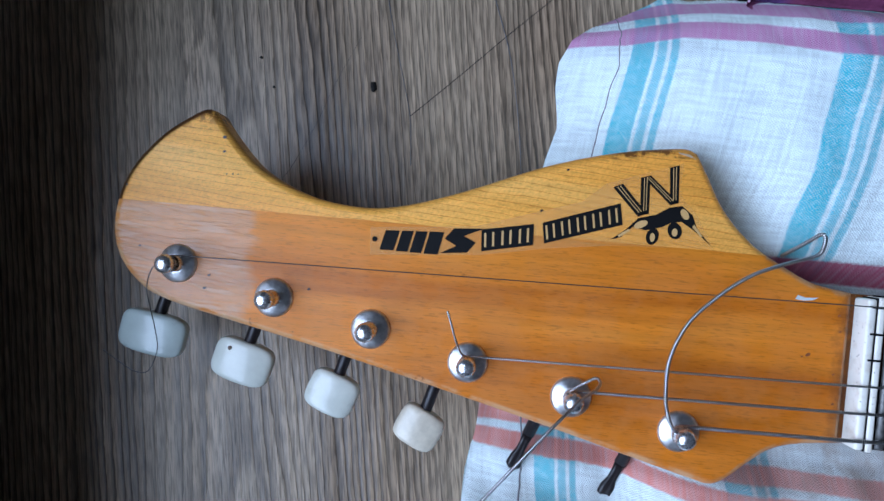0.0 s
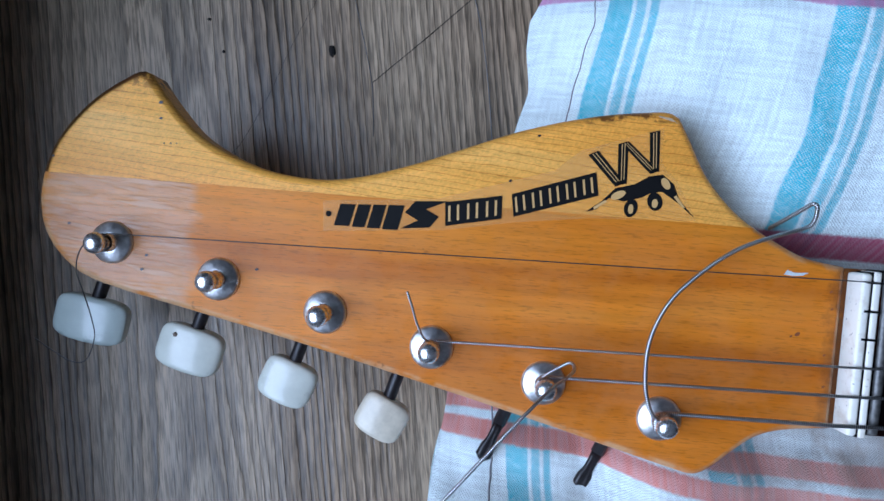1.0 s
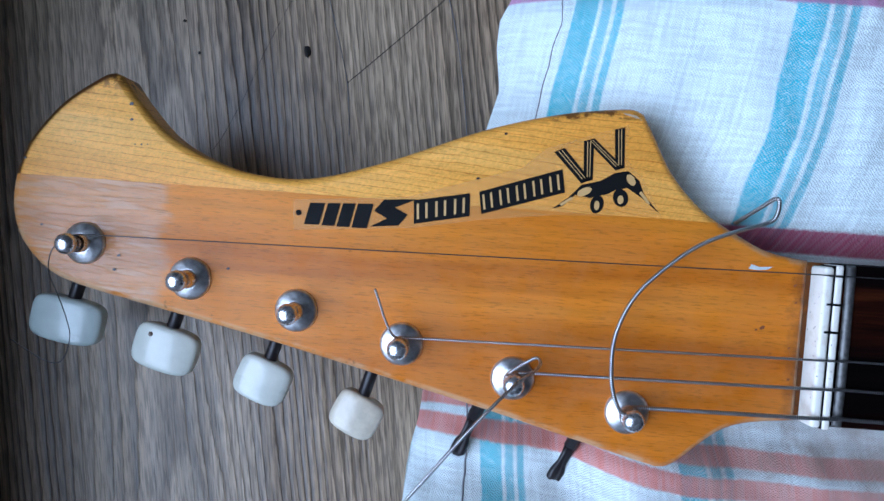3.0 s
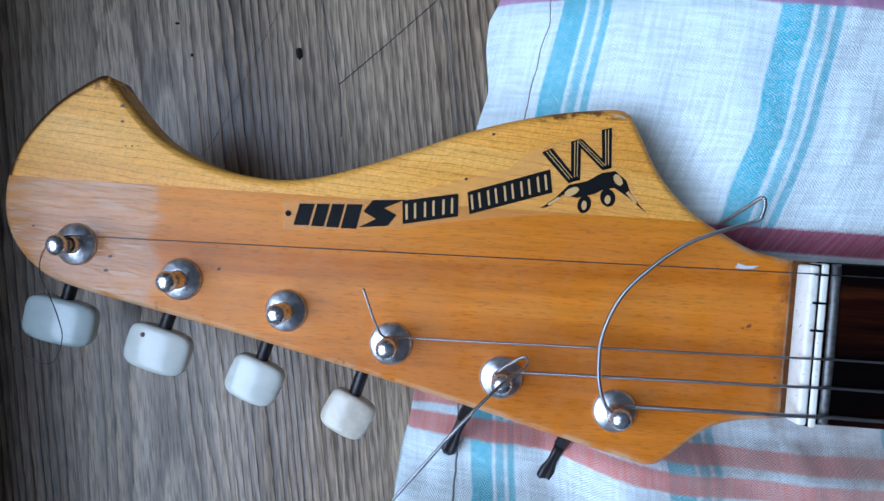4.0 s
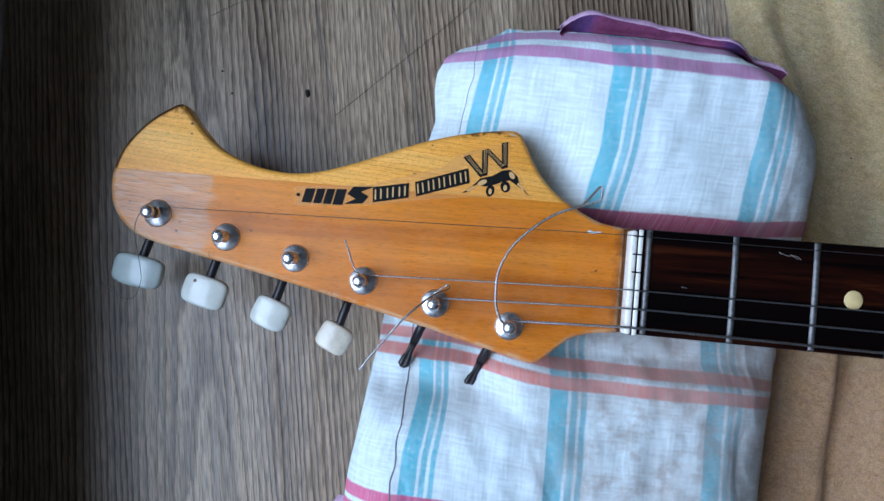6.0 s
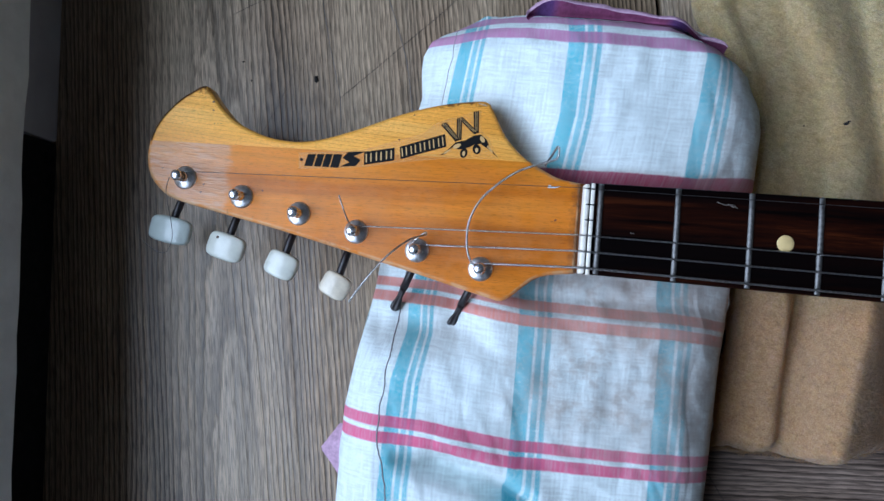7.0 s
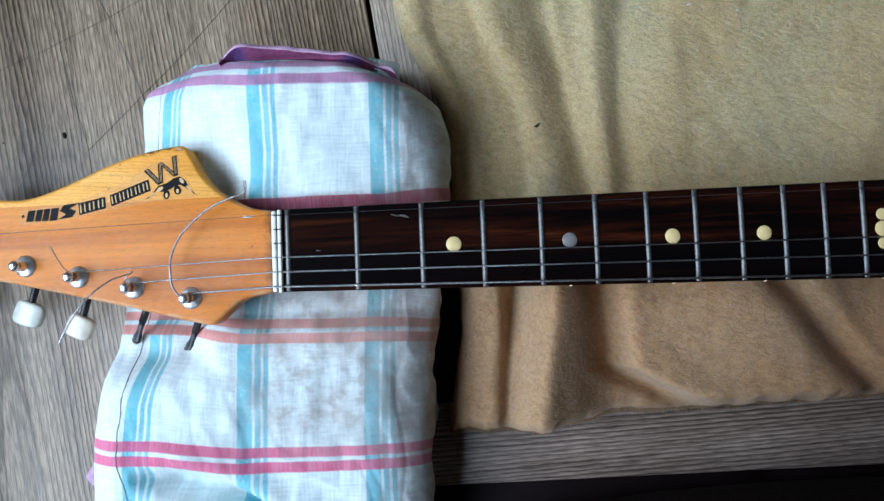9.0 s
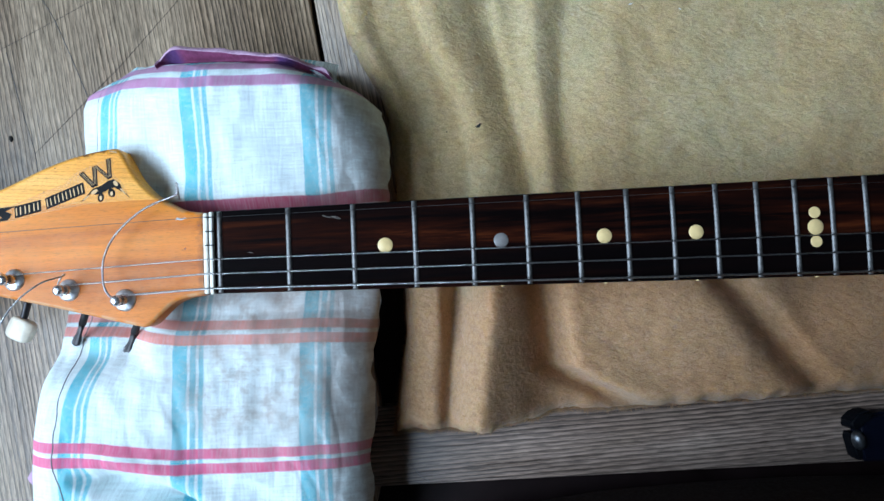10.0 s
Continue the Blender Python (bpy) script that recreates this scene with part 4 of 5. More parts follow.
def clip(poly, above):
    out = []
    for a, b in zip(poly, poly[1:] + poly[:1]):
        ia, ib = (a[1] >= SEAM_Y) == above, (b[1] >= SEAM_Y) == above
        if ia:
            out.append(a)
        if ia != ib:
            k = (SEAM_Y - a[1]) / (b[1] - a[1])
            out.append((a[0] + k * (b[0] - a[0]), SEAM_Y))
    return out


def slab(outline, thick, r, flat_seam=True):
    """A plate under the headstock's sloping top, its outer edges rounded by r."""
    n = len(outline)
    area = sum(a[0] * b[1] - b[0] * a[1] for a, b in zip(outline, outline[1:] + outline[:1]))
    sign = 1 if area > 0 else -1
    normals = []
    for i in range(n):
        a, b, c = (Vector(outline[k % n]) for k in (i - 1, i, i + 1))
        d1, d2 = (b - a).normalized(), (c - b).normalized()
        if abs(b.y - SEAM_Y) < 1e-9:
            d = d1 if abs(a.y - SEAM_Y) > 1e-9 else d2
            nx = -d.y * sign
            normals.append(Vector((1 if nx > 0 else -1, 0)))
            continue
        d = (d1 + d2).normalized()
        normals.append(Vector((-d.y, d.x)) * sign)
    bm = bmesh.new()
    rings = []
    steps = [(r * (1 - math.sin(a)), r * (1 - math.cos(a))) for a in (math.pi / 2 * k / 5 for k in range(6))]
    levels = [(ins, -dep) for ins, dep in ((s[0], s[1]) for s in steps)]
    levels += [(ins, -thick + dep) for ins, dep in reversed([(s[0], s[1]) for s in steps])]
    for ins, dz in levels:
        rings.append([bm.verts.new((p[0] + ins * q.x, p[1] + ins * q.y, head_z(p[0]) + dz)) for p, q in zip(outline, normals)])
    for a, b in zip(rings, rings[1:]):
        for k in range(n):
            bm.faces.new((a[k], a[(k + 1) % n], b[(k + 1) % n], b[k]))
    for ring in (rings[0], rings[-1]):
        for tri in tessellate_polygon([[Vector((v.co.x, v.co.y, 0)) for v in ring]]):
            bm.faces.new([ring[k] for k in tri])
    return bm


outline = head_outline()
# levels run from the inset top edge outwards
gpart("headstock", slab(clip(outline, False), 0.0145, 0.0022), CORE, "orange lacquered headstock wood, worn at its end with sheen painted pale", auto=45)
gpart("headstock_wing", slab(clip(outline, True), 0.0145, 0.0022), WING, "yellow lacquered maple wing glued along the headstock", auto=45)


def neck():
    bm = bmesh.new()
    rings, n = [], 16
    for i in range(41):
        x = -0.0098 + 0.4798 * i / 40
        w = half_width(max(x, 0)) - 0.0002
        deep = 0.0165 + 0.003 * i / 40
        rings.append([bm.verts.new((x, w * math.cos(math.pi * k / n), 0.0771 - deep * math.sin(math.pi * k / n) ** 0.8)) for k in range(n + 1)])
    for a, b in zip(rings, rings[1:]):
        for k in range(n):
            bm.faces.new((a[k], a[k + 1], b[k + 1], b[k]))
        bm.faces.new((a[0], b[0], b[n], a[n]))
    bm.faces.new(rings[0]), bm.faces.new(rings[-1])
    gpart("neck", bm, CORE, "orange lacquered neck shaft", auto=50)


neck()


def fretboard():
    bm = bmesh.new()
    rings = []
    prof = ((-1, -0.0049), (-1, -0.0006), (-0.985, 0.0), (-0.5, 0.00022), (0, 0.0003), (0.5, 0.00022), (0.985, 0.0), (1, -0.0006), (1, -0.0049))
    for i in range(30):
        x = -0.0028 + 0.4728 * i / 29
        rings.append([bm.verts.new((x, half_width(x) * a, BOARD_TOP + b)) for a, b in prof])
    for a, b in zip(rings, rings[1:]):
        for k in range(len(prof)):
            j = (k + 1) % len(prof)
            bm.faces.new((a[k], a[j], b[j], b[k]))
    bm.faces.new(rings[0]), bm.faces.new(rings[-1])
    ob = gpart("fretboard", bm, ROSEWOOD, "dark streaked rosewood fretboard", auto=35)
    for n in range(22):
        x = fret_x(n)
        w = half_width(x) - 0.0003
        fb = bmesh.new()
        rows = []
        for y in (-w, -w + 0.0006, -w / 2, 0, w / 2, w - 0.0006, w):
            low = 0.0007 if abs(abs(y) - w) < 1e-9 else 0.0
            crown = 0.0003 * (1 - (y / w) ** 2)
            rows.append([fb.verts.new((x + 0.00145 * math.cos(math.pi * k / 6), y, BOARD_TOP - 0.0003 + crown + (0.0013 - low) * math.sin(math.pi * k / 6))) for k in range(7)])
        for a, b in zip(rows, rows[1:]):
            for k in range(6):
                fb.faces.new((a[k], a[k + 1], b[k + 1], b[k]))
        fb.faces.new(rows[0]), fb.faces.new(rows[-1])
        gpart("fret", fb, NICKEL, parent=ob, auto=60)
    dots = [(2.5, 0, 0.0040, PEARL), (4.5, 0, 0.0039, GREYDOT), (6.5, 0, 0.0040, PEARL), (8.5, 0, 0.0039, PEARL),
            (11.5, 0, 0.0042, PEARL), (11.5, 0.0077, 0.0031, PEARL), (11.5, -0.0077, 0.0031, PEARL), (14.5, 0, 0.0039, PEARL), (16.5, 0, 0.0039, PEARL)]
    for n, y, r, mat in dots:
        x = fret_x(n) if n > 11 else fret_x(n)
        db = lathe(((0, 0.0006), (r * 0.93, 0.0006), (r, 0.0004), (r, -0.0008), (0, -0.0008)), 24)
        bmesh.ops.translate(db, vec=(x, y, BOARD_TOP), verts=db.verts)
        gpart("inlay_dot", db, mat, "grey worn inlay dot" if mat is GREYDOT else "cream inlay dot", parent=ob, auto=40)
    for n in (4.5, 6.5, 8.5, 11.5):
        x = fret_x(n)
        db = lathe(((0, 0.0005), (0.0008, 0.0005), (0.0011, 0.0002), (0.0011, -0.0006), (0, -0.0006)), 14)
        bmesh.ops.transform(db, matrix=pose(x, -half_width(x), BOARD_TOP - 0.0016, 90), verts=db.verts)
        gpart("side_dot", db, PEARL, "small cream side dot", parent=ob, auto=40)
    for pts in (((0.0545, 0.0172), (0.0580, 0.0160), (0.0615, 0.0163), (0.0640, 0.0148)), ((0.0595, 0.0166), (0.0625, 0.0150)), ((0.0148, -0.0006), (0.0172, -0.0010))):
        line = [Vector((x, y, BOARD_TOP + 0.00026)) for x, y in pts]
        gpart("scratch", tube(smooth_line(line, 4), 0.00014, 5), SCRATCH, "pale scratch in the rosewood", parent=ob)


fretboard()


def nut():
    ob = gpart("nut", box_mesh(-0.0081, -0.0055, -0.0217, 0.0208, 0.0772, 0.0842, 0.0008, 3), BONE, "ivory nut with dark string slots", auto=50)
    gpart("nut_shim", box_mesh(-0.0055, -0.0050, -0.0219, 0.0212, 0.0772, 0.0837), BLACK, parent=ob, smooth=False)
    gpart("nut_plate", box_mesh(-0.0050, -0.0030, -0.0221, 0.0214, 0.0772, 0.0842, 0.0006, 3), BONE, parent=ob, auto=50)
    for y in (0.0185, 0.0110, 0.0037, -0.0037, -0.0113, -0.0190):
        gpart("slot", box_mesh(-0.0070, -0.0027, y - 0.0003, y + 0.0003, 0.0832, 0.0844), BLACK, parent=ob, smooth=False)


nut()

POSTS = [(-0.2093, 0.0118), (-0.1780, 0.0040), (-0.1472, -0.0026), (-0.1170, -0.0096), (-0.0857, -0.0165), (-0.0540, -0.0232)]
TILT_M = Matrix.Rotation(-math.atan(0.092), 4, "Y")


def tuner(i):
    x, y = POSTS[i]
    seat = Matrix.Translation((x, y, head_z(x))) @ TILT_M
    wash = lathe(((0, 0.0022), (0.0024, 0.0023), (0.0032, 0.0020), (0.0042, 0.0015), (0.0054, 0.0010), (0.0060, 0.0005), (0.0061, -0.0002), (0, -0.0002)), 36)
    bmesh.ops.transform(wash, matrix=seat, verts=wash.verts)
    ob = gpart("tuning_machine", wash, BUSHING, "dull worn chrome tuner bushing" + (" with pearl white button" if i < 4 else " whose button is missing"), auto=50)
    h = 0.0112
    prof = ((0, h), (0.0012, h - 0.0001), (0.0022, h - 0.0006), (0.00285, h - 0.0016), (0.0029, h - 0.0026), (0.0025, h - 0.0036), (0.0021, h - 0.0042), (0.0021, 0.0048), (0.0026, 0.0040), (0.0027, 0.0018), (0, 0.0018))
    post = lathe(prof, 28)
    bmesh.ops.transform(post, matrix=seat, verts=post.verts)
    gpart("post", post, POSTMETAL, "chrome string post", parent=ob, auto=50)
    hole = tube([seat @ Vector((-0.0009, -0.00222, 0.0060)), seat @ Vector((-0.0009, 0.00222, 0.0060))], 0.00075, 10)
    gpart("string_hole", hole, BLACK, parent=ob)
    # axle towards the lower edge of the headstock
    way = Vector((-0.30, -0.954, 0.0)).normalized() if i < 4 else Vector((-0.25, -0.968, 0.0)).normalized()
    zc = head_z(x) - 0.0245
    a0 = Vector((x, y, zc))
    if i < 4:
        bx, by = ((-0.2253, -0.0147), (-0.1928, -0.0216), (-0.1607, -0.0290), (-0.1300, -0.0376))[i]
        zb = (0.0375, 0.0395, 0.0420, 0.0440)[i]
        mid = Vector((bx, by, zb - 0.0022))
        a1 = mid
        a0 = mid + Vector((0.0072, 0.0255, 0.0005))
        gpart("axle", tube([a0, a0.lerp(a1, 0.5), a1], 0.0021, 12), AXLE, "dark steel axle", parent=ob)
        ang = (-9.0, -14.0, -20.0, -25.0)[i]
        wide, deep = ((0.0236, 0.0147), (0.0209, 0.0146), (0.0174, 0.0141), (0.0158, 0.0133))[i]
        bm = bmesh.new()
        bmesh.ops.create_cube(bm, size=1)
        bmesh.ops.subdivide_edges(bm, edges=bm.edges[:], cuts=9, use_grid_fill=True)
        rng = (0.012, 0.05, 0.02, 0.035)[i]
        for v in bm.verts:
            c = v.co * 2
            # squarish pillow
            k = 1 - 0.10 * (c.y * c.y) * abs(c.x) ** 2
            sx = math.copysign(abs(c.x) ** 0.9, c.x)
            l = ((abs(c.x) ** 4.4 + abs(c.y) ** 4.4) ** (6 / 4.4) + abs(c.z) ** 6) ** (1 / 6)
            q = c / l if l > 1e-6 else c
            bulge = 1 - 0.28 * q.x * q.x
            v.co = Vector((q.x * wide / 2, q.y * deep / 2 * (1 - 0.05 * q.x * q.x), q.z * 0.0036 * bulge - 0.0006 * q.x * q.x))
        bmesh.ops.transform(bm, matrix=Matrix.Translation(mid) @ Matrix.Rotation(radians(ang), 4, "Z") @ Matrix.Rotation(radians(-4), 4, "Y"), verts=bm.verts)
        gpart("button", bm, (BUTTON_TEAL, BUTTON, BUTTON, BUTTON_CREAM)[i], ("greenish pearl", "pearl white", "pearl white", "cream pearl")[i] + " plastic tuner button", parent=ob)
        if i == 1:
            pit = lathe(((0, 0.0003), (0.0006, 0.0002), (0.0008, -0.0003), (0, -0.0004)), 12)
            bmesh.ops.transform(pit, matrix=Matrix.Translation((-0.1968, -0.0168, mid.z + 0.0032)), verts=pit.verts)
            gpart("pit", pit, PITBROWN, "brown pit in the button", parent=ob)
    else:
        tip = Vector(((-0.0977, -0.0483, 0.0435), (-0.0670, -0.0544, 0.0460))[i - 4])
        a0.z = tip.z + 0.002
        gpart("axle", tube([a0, a0.lerp(tip, 0.62)], 0.0021, 12), AXLE, "bare dark axle", parent=ob)
        start, d = a0.lerp(tip, 0.60), (tip - a0).normalized()
        side = Vector((d.y, -d.x, 0))
        bm = bmesh.new()
        prof = ((0.0, 0.0019), (0.25, 0.0016), (0.48, 0.0016), (0.66, 0.0024), (0.9, 0.0026), (1.0, 0.0012))
        rings = []
        for t, r in prof:
            c = start.lerp(tip, t)
            rings.append([bm.verts.new(c + side * r * math.cos(2 * math.pi * k / 14) + Vector((0, 0, 0.75 * r * math.sin(2 * math.pi * k / 14) * (0.55 if abs(math.cos(2 * math.pi * k / 14)) < 0.3 and t > 0.2 else 1)))) for k in range(14)])
        for a, b in zip(rings, rings[1:]):
            for k in range(14):
                bm.faces.new((a[k], a[(k + 1) % 14], b[(k + 1) % 14], b[k]))
        bm.faces.new(rings[0]), bm.faces.new(rings[-1])
        gpart("axle_end", bm, AXLE, "grooved bare axle end", parent=ob)


for i in range(6):
    tuner(i)


# strings, with their loose ends
def post_top(i, h):
    x, y = POSTS[i]
    return Vector((x - 0.092 * h, y, head_z(x) + h))


def wind(i, turns, r, low):
    c = post_top(i, 0)
    out = []
    for k in range(int(turns * 14) + 1):
        a = 2 * math.pi * k / 14 + math.pi / 2
        h = low + r * 0.9 * k / 14 * 1.2
        out.append(c + Vector((0.0024 * math.cos(a) - 0.092 * h, 0.0024 * math.sin(a), h)))
    return out


def string(i, y_nut, y_far, r, mat, loose, label, turns=2.0):
    coil = wind(i, turns, r, 0.0046)
    run = [Vector((-0.0095, y_nut, 0.0848)), Vector((-0.003, y_nut, 0.0842)), Vector((0, y_nut + (y_far - y_nut) * 0.005, BOARD_TOP + 0.0011 + r)),
           Vector((0.12, y_nut + (y_far - y_nut) * 0.12 / 0.305, BOARD_TOP + 0.0018 + r)), Vector((0.469, y_nut + (y_far - y_nut) * 0.469 / 0.305, BOARD_TOP + 0.0032 + r))]
    pts = list(reversed(run)) + [coil[0] + Vector((0.001, 0.0002, 0))] + coil
    ob = gpart("string", tube(pts, r, 8), mat, label)
    if loose:
        gpart("loose_end", tube(smooth_line([coil[-1]] + [Vector(p) for p in loose], 8), r, 8), mat, "loose curled string end", parent=ob)
    return ob


def mmz(*pts):
    return [(x / 1000, y / 1000, z / 1000) for x, y, z in pts]


string(0, 0.0186, 0.0215, 0.00016, DARKSTRING, mmz((-213.6, 10.5, 68.5), (-216, 4, 66), (-218.5, -3.5, 56), (-219.5, -12, 48), (-220, -19, 44), (-223, -26.5, 42), (-228, -27.5, 41), (-234, -24, 42), (-238, -20.5, 44)), "thin plain steel string", 3)
string(3, -0.0037, -0.0045, 0.00033, WOUND, mmz((-119.6, -5.6, 77), (-121.6, -1.5, 79), (-123.2, 3, 81), (-124.6, 6.6, 82)), "thin wound steel string", 4)
string(4, -0.0113, -0.0139, 0.00043, WOUND, mmz((-87.5, -13.4, 79), (-84, -9.9, 82), (-81.5, -8.2, 83.5), (-80.9, -9.3, 86), (-83.5, -10.6, 90.5), (-87.9, -12.8, 94.3), (-94.8, -18.9, 98.2), (-101.2, -26.2, 99.3), (-107.3, -34.6, 98.0), (-113.3, -43.5, 94.9)), "wound nickel string", 2)
string(5, -0.0190, -0.0240, 0.00056, WOUND, mmz((-57.5, -21.5, 82), (-60.2, -17.6, 83), (-61.6, -11, 83), (-61.2, -1, 82.5), (-56.8, 9.2, 82), (-49.2, 17.5, 82), (-40.7, 24, 82), (-32, 28, 82), (-23.4, 31.1, 82), (-21.5, 33, 82.5), (-21.4, 36.4, 83.4), (-22.1, 37.5, 82.4), (-23.2, 35.6, 78.5), (-25.8, 30.8, 68.5)), "thick wound nickel string", 2)


# decal on the headstock: clear film and plain shapes
def flat(name, poly, mat, lift, parent, label="", tall=0.00008):
    bm = bmesh.new()
    low = [bm.verts.new((x / 1000, y / 1000, head_z(x / 1000) + lift - tall)) for x, y in poly]
    high = [bm.verts.new((x / 1000, y / 1000, head_z(x / 1000) + lift)) for x, y in poly]
    n = len(poly)
    for k in range(n):
        bm.faces.new((low[k], low[(k + 1) % n], high[(k + 1) % n], high[k]))
    bm.faces.new(high), bm.faces.new(list(reversed(low)))
    if parent is None:
        return gpart(name, bm, mat, label, smooth=False)
    return gpart(name, bm, mat, label, parent=parent, smooth=False)


def quad_in(q, s0, s1, t0, t1):
    """A piece of a four-sided field, by shares of its length and height."""
    a, b, c, d = (Vector(p) for p in q)
    at = lambda s, t: tuple(a.lerp(b, s).lerp(d.lerp(c, s), t))  # noqa: E731
    return [at(s0, t0), at(s1, t0), at(s1, t1), at(s0, t1)]


def disc(cx, cy, rx, ry, turn=0.0, n=18):
    ca, sa = math.cos(radians(turn)), math.sin(radians(turn))
    return [(cx + rx * math.cos(2 * math.pi * k / n) * ca - ry * math.sin(2 * math.pi * k / n) * sa, cy + rx * math.cos(2 * math.pi * k / n) * sa + ry * math.sin(2 * math.pi * k / n) * ca) for k in range(n)]


def decal():
    film = flat("decal", [(-150, 28.4), (-149.4, 20.0), (-116.3, 22.9), (-97.3, 26.6), (-77.7, 29.3), (-49.0, 30.8), (-58.3, 47.0), (-59.6, 55.1), (-81.0, 47.4), (-87.5, 41.5), (-118.4, 31.4)], FILM, 0.00014, None, "clear decal with black and cream shapes")
    for q in ([(-79.1, 46.4), (-76.4, 47.7), (-68.7, 39.5), (-71.2, 38.4)], [(-71.4, 49.9), (-68.7, 50.6), (-68.2, 39.5), (-70.6, 38.8)], [(-70.7, 50.1), (-68.6, 50.8), (-60.0, 43.4), (-62.3, 42.5)], [(-63.4, 53.5), (-60.7, 54.3), (-60.0, 43.3), (-62.4, 42.7)]):
        flat("emblem_bar", q, BLACK, 0.00024, film)
        for s in (0.34, 0.62):
            flat("emblem_line", quad_in(q, s, s + 0.07, 0.03, 0.9), CREAM_INK, 0.00033, film)
    # blocks with pale bars in place of lettering
    for q, bars in (([(-98.6, 34.2), (-76.5, 41.9), (-75.4, 35.6), (-97.6, 28.1)], 5), ([(-116.4, 30.6), (-101.1, 33.6), (-100.8, 27.3), (-115.9, 24.1)], 3)):
        flat("black_block", q, BLACK, 0.00024, film)
        for k in range(bars):
            a = (k + 0.16) / bars
            flat("pale_bar", quad_in(q, a, a + 0.12 / bars, 0.17, 0.83), CREAM_INK, 0.00033, film)
            flat("pale_bar", quad_in(q, a + 0.46 / bars, a + 0.58 / bars, 0.17, 0.83), CREAM_INK, 0.00033, film)
    flat("black_bar", [(-115.6, 30.9), (-124.6, 30.2), (-127.2, 26.9), (-123.5, 25.0), (-128.2, 22.4), (-120.2, 23.3), (-117.8, 26.5), (-121.5, 28.2)], BLACK, 0.00024, film)
    for k, (a, b) in enumerate(((-133.2, -128.9), (-137.4, -133.9), (-141.6, -138.1), (-146.6, -142.4))):
        flat("black_bar", [(b + 1.4, 28.8 - 0.25 * k), (a + 1.4, 28.6 - 0.25 * k), (a, 21.8), (b, 21.9)], BLACK, 0.00024, film)
    flat("black_dot", disc(-148.3, 24.9, 0.8, 0.8), BLACK, 0.00024, film)
    # plain rounded shapes under the emblem
    for name, poly, mat, lift in (("dark_shape", [(-78.5, 31.0), (-74.4, 34.3), (-71.1, 38.0), (-66.2, 39.4), (-62.5, 41.8), (-59.0, 42.6), (-55.8, 40.2), (-54.1, 36.2), (-49.9, 31.8), (-54.8, 35.6), (-58.8, 38.0), (-62.0, 37.2), (-64.0, 36.0), (-68.6, 34.6), (-72.6, 35.2), (-75.7, 31.9)], BLACK, 0.00026),
                                  ("dark_shape", disc(-66.6, 33.0, 1.8, 2.5, -10), BLACK, 0.00027), ("dark_shape", disc(-60.4, 35.2, 2.0, 2.5, 20), BLACK, 0.00027),
                                  ("pale_shape", disc(-66.6, 32.7, 0.7, 1.3), CREAM_INK, 0.00034), ("pale_shape", disc(-60.4, 34.7, 0.8, 1.2), CREAM_INK, 0.00034),
                                  ("pale_shape", disc(-70.2, 36.2, 2.1, 1.0, 28), CREAM_INK, 0.00034), ("pale_shape", disc(-58.0, 40.2, 1.0, 1.7, 35), CREAM_INK, 0.00034),
                                  ("pale_shape", [(-76.6, 32.4), (-73.6, 34.6), (-73.0, 34.2), (-76.1, 31.9)], CREAM_INK, 0.00034), ("pale_shape", [(-55.0, 37.4), (-52.4, 34.2), (-53.0, 34.0), (-55.6, 36.8)], CREAM_INK, 0.00034)):
        flat(name, poly, mat, lift, film)


decal()
flat("lacquer_chip", [(-25.0, 18.6), (-24.3, 19.9), (-22.2, 19.3), (-18.6, 19.6), (-20.2, 18.7), (-22.6, 18.4)], CHIPPAINT, 0.00012, None, "pale chip in the lacquer")
for x, y, r in ((-199.1, 9.0, 0.5), (-200.2, 4.9, 0.55), (-167.3, 7.7, 0.5), (-197.8, 52.1, 0.65), (-197.5, 47.7, 0.5), (-222.2, 16.2, 0.45), (-92.5, 50.5, 0.45), (-99.2, 37.8, 0.5),
                (-194.3, 40.9, 0.3), (-196.2, 40.8, 0.26), (-192.6, 41.0, 0.24), (-228.1, 34.9, 0.45)):
    flat("dent", disc(x, y, r, r * 0.7, 20, 9), AXLE, 0.00022, None, "small dark dent")


flat("lacquer_chip", [(-61.5, 58.2), (-57.9, 57.7), (-56.3, 56.5), (-56.8, 56.1), (-58.4, 57.1), (-60.9, 57.7)], BAREWOOD, 0.00010, None, "pale chip at the corner of the headstock")
for x, y, r in ((-20.0, 3.0, 0.8), (-21.6, 2.3, 0.4), (-12.4, 15.0, 0.5), (-11.8, 10.4, 0.4), (-12.6, -2.0, 0.45), (-12.0, -10.5, 0.5)):
    flat("smudge", disc(x, y, r, r * 0.6, 35, 9), SMUDGE, 0.00009, None, "brown smudge on the lacquer")


# ---------------------------------------------------------------- small things on the floor
def lump(name, x, y, z, rx, ry, rz, turn, mat, label, category, seed=0.0):
    bm = bmesh.new()
    bmesh.ops.create_icosphere(bm, subdivisions=3, radius=1)
    for v in bm.verts:
        v.co *= 1 + 0.35 * noise.noise(v.co * 1.6 + Vector((seed, 0, 0)))
        v.co = Vector((v.co.x * rx, v.co.y * ry, max(v.co.z * rz, -0.3 * rz)))
    low = min(v.co.z for v in bm.verts)
    bmesh.ops.transform(bm, matrix=pose(x, y, z - low, 0, 0, turn), verts=bm.verts)
    return tagged(part(name, bm, mat, label=label), category=category, group={"crumb": "crumbs on the board", "lint": "lint on the blanket"}[category])


lump("crumb", -0.1605, 0.0848, 0.0, 0.0012, 0.0020, 0.0009, 10, CRUMB, "small black crumb on the laminate board", "crumb", 1.0)
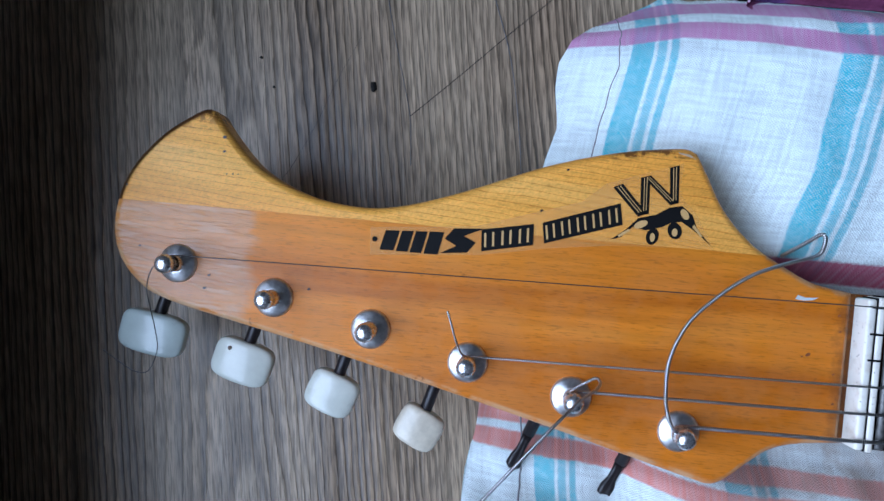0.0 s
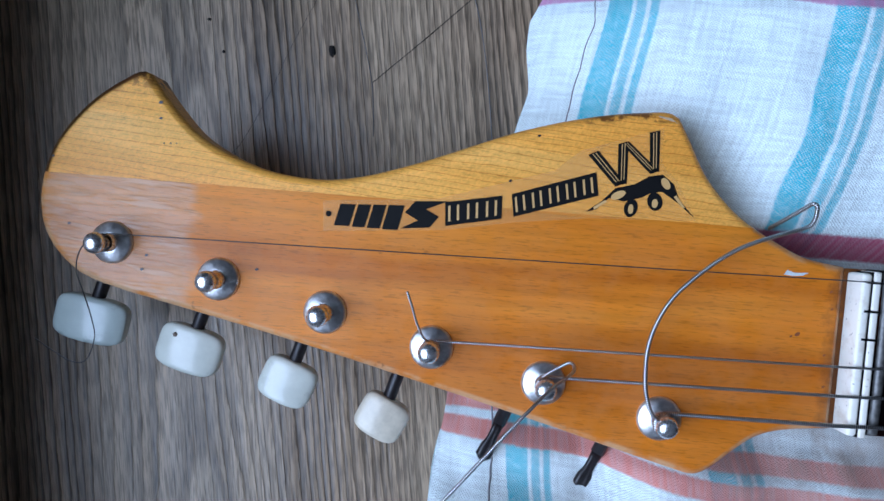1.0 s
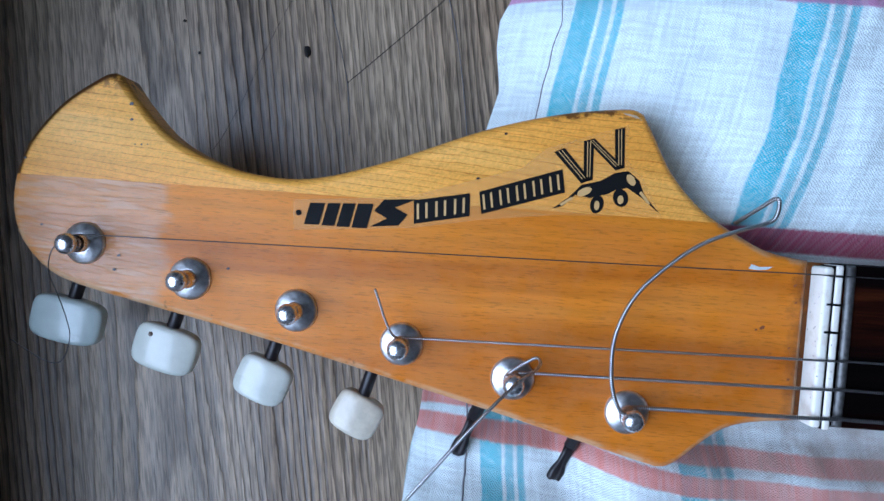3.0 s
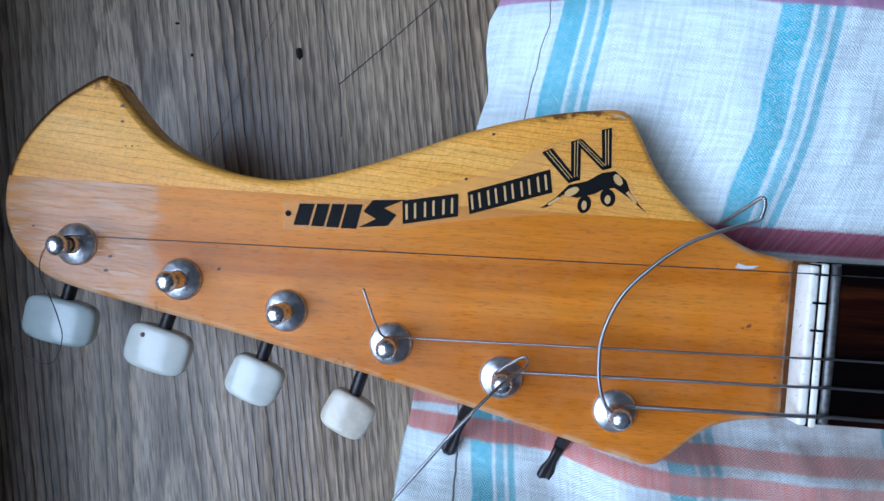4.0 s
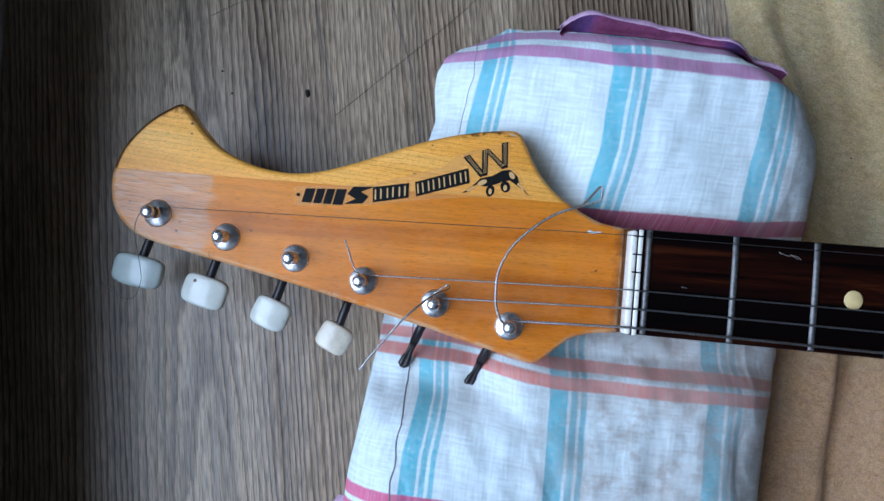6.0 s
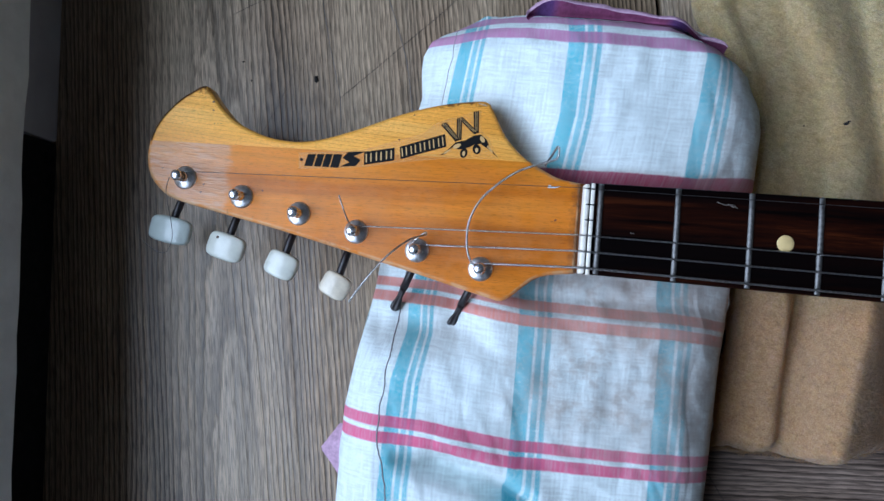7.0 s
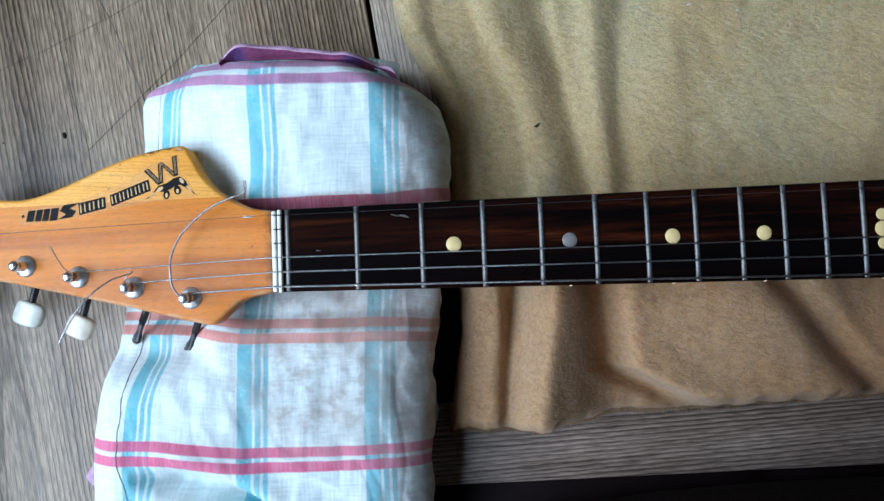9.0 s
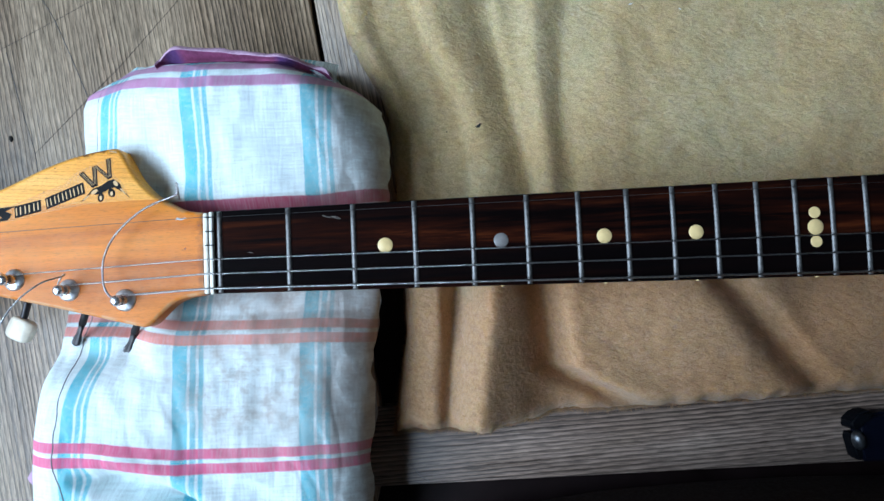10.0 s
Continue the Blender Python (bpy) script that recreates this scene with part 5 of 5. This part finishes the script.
lump("crumb", -0.2000, 0.0812, 0.0, 0.0005, 0.0006, 0.0004, 0, CRUMB, "tiny black crumb on the laminate board", "crumb", 2.0)
lump("crumb", -0.2060, 0.0925, 0.0, 0.0007, 0.0005, 0.0004, 0, CRUMB, "tiny black crumb on the laminate board", "crumb", 5.0)


def loose_string(points, r, mat, label, z=0.0):
    pts = [Vector((x / 1000, y / 1000, z + r + 0.0001)) for x, y in points]
    return tagged(part("loose_string", tube(smooth_line(pts, 6), r, 6), mat, label=label), category="string", group="loose strings on the board")


loose_string(((-145, 74.5), (-127, 92), (-109, 110), (-90, 128.5), (-71, 149), (-50, 172)), 0.00014, DARKSTRING, "thin dark string lying straight on the laminate board")
loose_string(((-215, 121), (-199, 130.4), (-176, 140), (-135, 160), (-100, 178)), 0.00012, DARKSTRING, "thin dark string lying on the laminate board")
loose_string(((-140, 178), (-130, 160), (-113, 118), (-106, 97), (-101, 72), (-98, 50)), 0.00016, BLUESTRING, "bluish steel string lying on the laminate board")
loose_string(((-163, 142), (-155, 110), (-148, 86), (-144.5, 72), (-143, 55)), 0.00014, BLUESTRING, "bluish steel string lying on the laminate board")
loose_string(((-167, 104), (-176, 84), (-182, 68), (-191, 49), (-197, 42)), 0.00006, DARKSTRING, "fine dark hair-thin string on the laminate board")
loose_string(((86, -127), (92, -135), (97, -142), (103, -146)), 0.00018, DARKSTRING, "short dark string on the grey laminate board", 0.0012)
lump("lint", 0.1432, 0.0750, blanket_height(0.1432, 0.075) + 0.001, 0.0026, 0.0011, 0.0010, 35, CRUMB, "dark lint caught on the wool blanket", "lint", 3.0)
lump("lint", 0.1235, 0.0735, blanket_height(0.1235, 0.0735) + 0.001, 0.0011, 0.0009, 0.0008, 5, CRUMB, "small dark lint on the wool blanket", "lint", 4.0)


def moulded(outline, z0, z1, bevel):
    """A plate with a free outline in millimetres and rounded edges."""
    bm = bmesh.new()
    low = [bm.verts.new((x / 1000, y / 1000, z0)) for x, y in outline]
    face = bm.faces.new(low)
    out = bmesh.ops.extrude_face_region(bm, geom=[face])
    for v in out["geom"]:
        if isinstance(v, bmesh.types.BMVert):
            v.co.z = z1
    bmesh.ops.recalc_face_normals(bm, faces=bm.faces)
    bmesh.ops.bevel(bm, geom=list(bm.edges), offset=bevel, segments=3, affect="EDGES", clamp_overlap=True)
    return bm


def clip_buckle():
    root = empty("buckle", (0.38, -0.128, 0.0012))
    tagged(root, "black plastic buckle with a metal stud on the board", "buckle")
    inv = Matrix.Translation((-0.38, 0.128, -0.0012))
    stud = lathe(((0, 0.0052), (0.0012, 0.0050), (0.0024, 0.0043), (0.0034, 0.0030), (0.0039, 0.0014), (0.0040, 0), (0, 0)), 24)
    for v in stud.verts:
        v.co.y *= 1.55
    bmesh.ops.rotate(stud, matrix=Matrix.Rotation(radians(12), 3, "Z"), verts=stud.verts)
    bmesh.ops.translate(stud, vec=(0.3696, -0.1290, 0.0125), verts=stud.verts)
    for name, bm, mat, label in (("body", moulded([(371.5, -118.5), (375.0, -113.8), (388, -112.2), (460, -112), (460, -142.3), (371.6, -142.3), (370.2, -134)], 0.0014, 0.0140, 0.002), NAVY, "dark navy plastic body"),
                                 ("lug", moulded([(364.4, -118.4), (367.5, -114.6), (371.6, -111.6), (378.4, -110.8), (380.4, -113.2), (377.5, -118), (372, -121.0), (366.4, -123.4)], 0.0014, 0.0150, 0.0018), PLASTIC, ""),
                                 ("lug", moulded([(365.2, -126.0), (368.4, -124.2), (373.4, -128), (373.4, -142.0), (368.6, -141.6), (367.2, -135)], 0.0014, 0.0125, 0.0014), PLASTIC, ""),
                                 ("stud", stud, STUDMETAL, "dull metal stud")):
        part(name, bm, mat, root, label, auto=40).matrix_parent_inverse = inv


clip_buckle()
lump("lint", 0.2415, 0.1490, blanket_height(0.2415, 0.149) + 0.001, 0.0032, 0.0010, 0.0008, 20, LINT, "pale lint fibre on the wool blanket", "lint", 6.0)
lump("lint", 0.2730, 0.1450, blanket_height(0.273, 0.145) + 0.001, 0.0018, 0.0009, 0.0008, -20, LINT, "pale lint fibre on the wool blanket", "lint", 7.0)
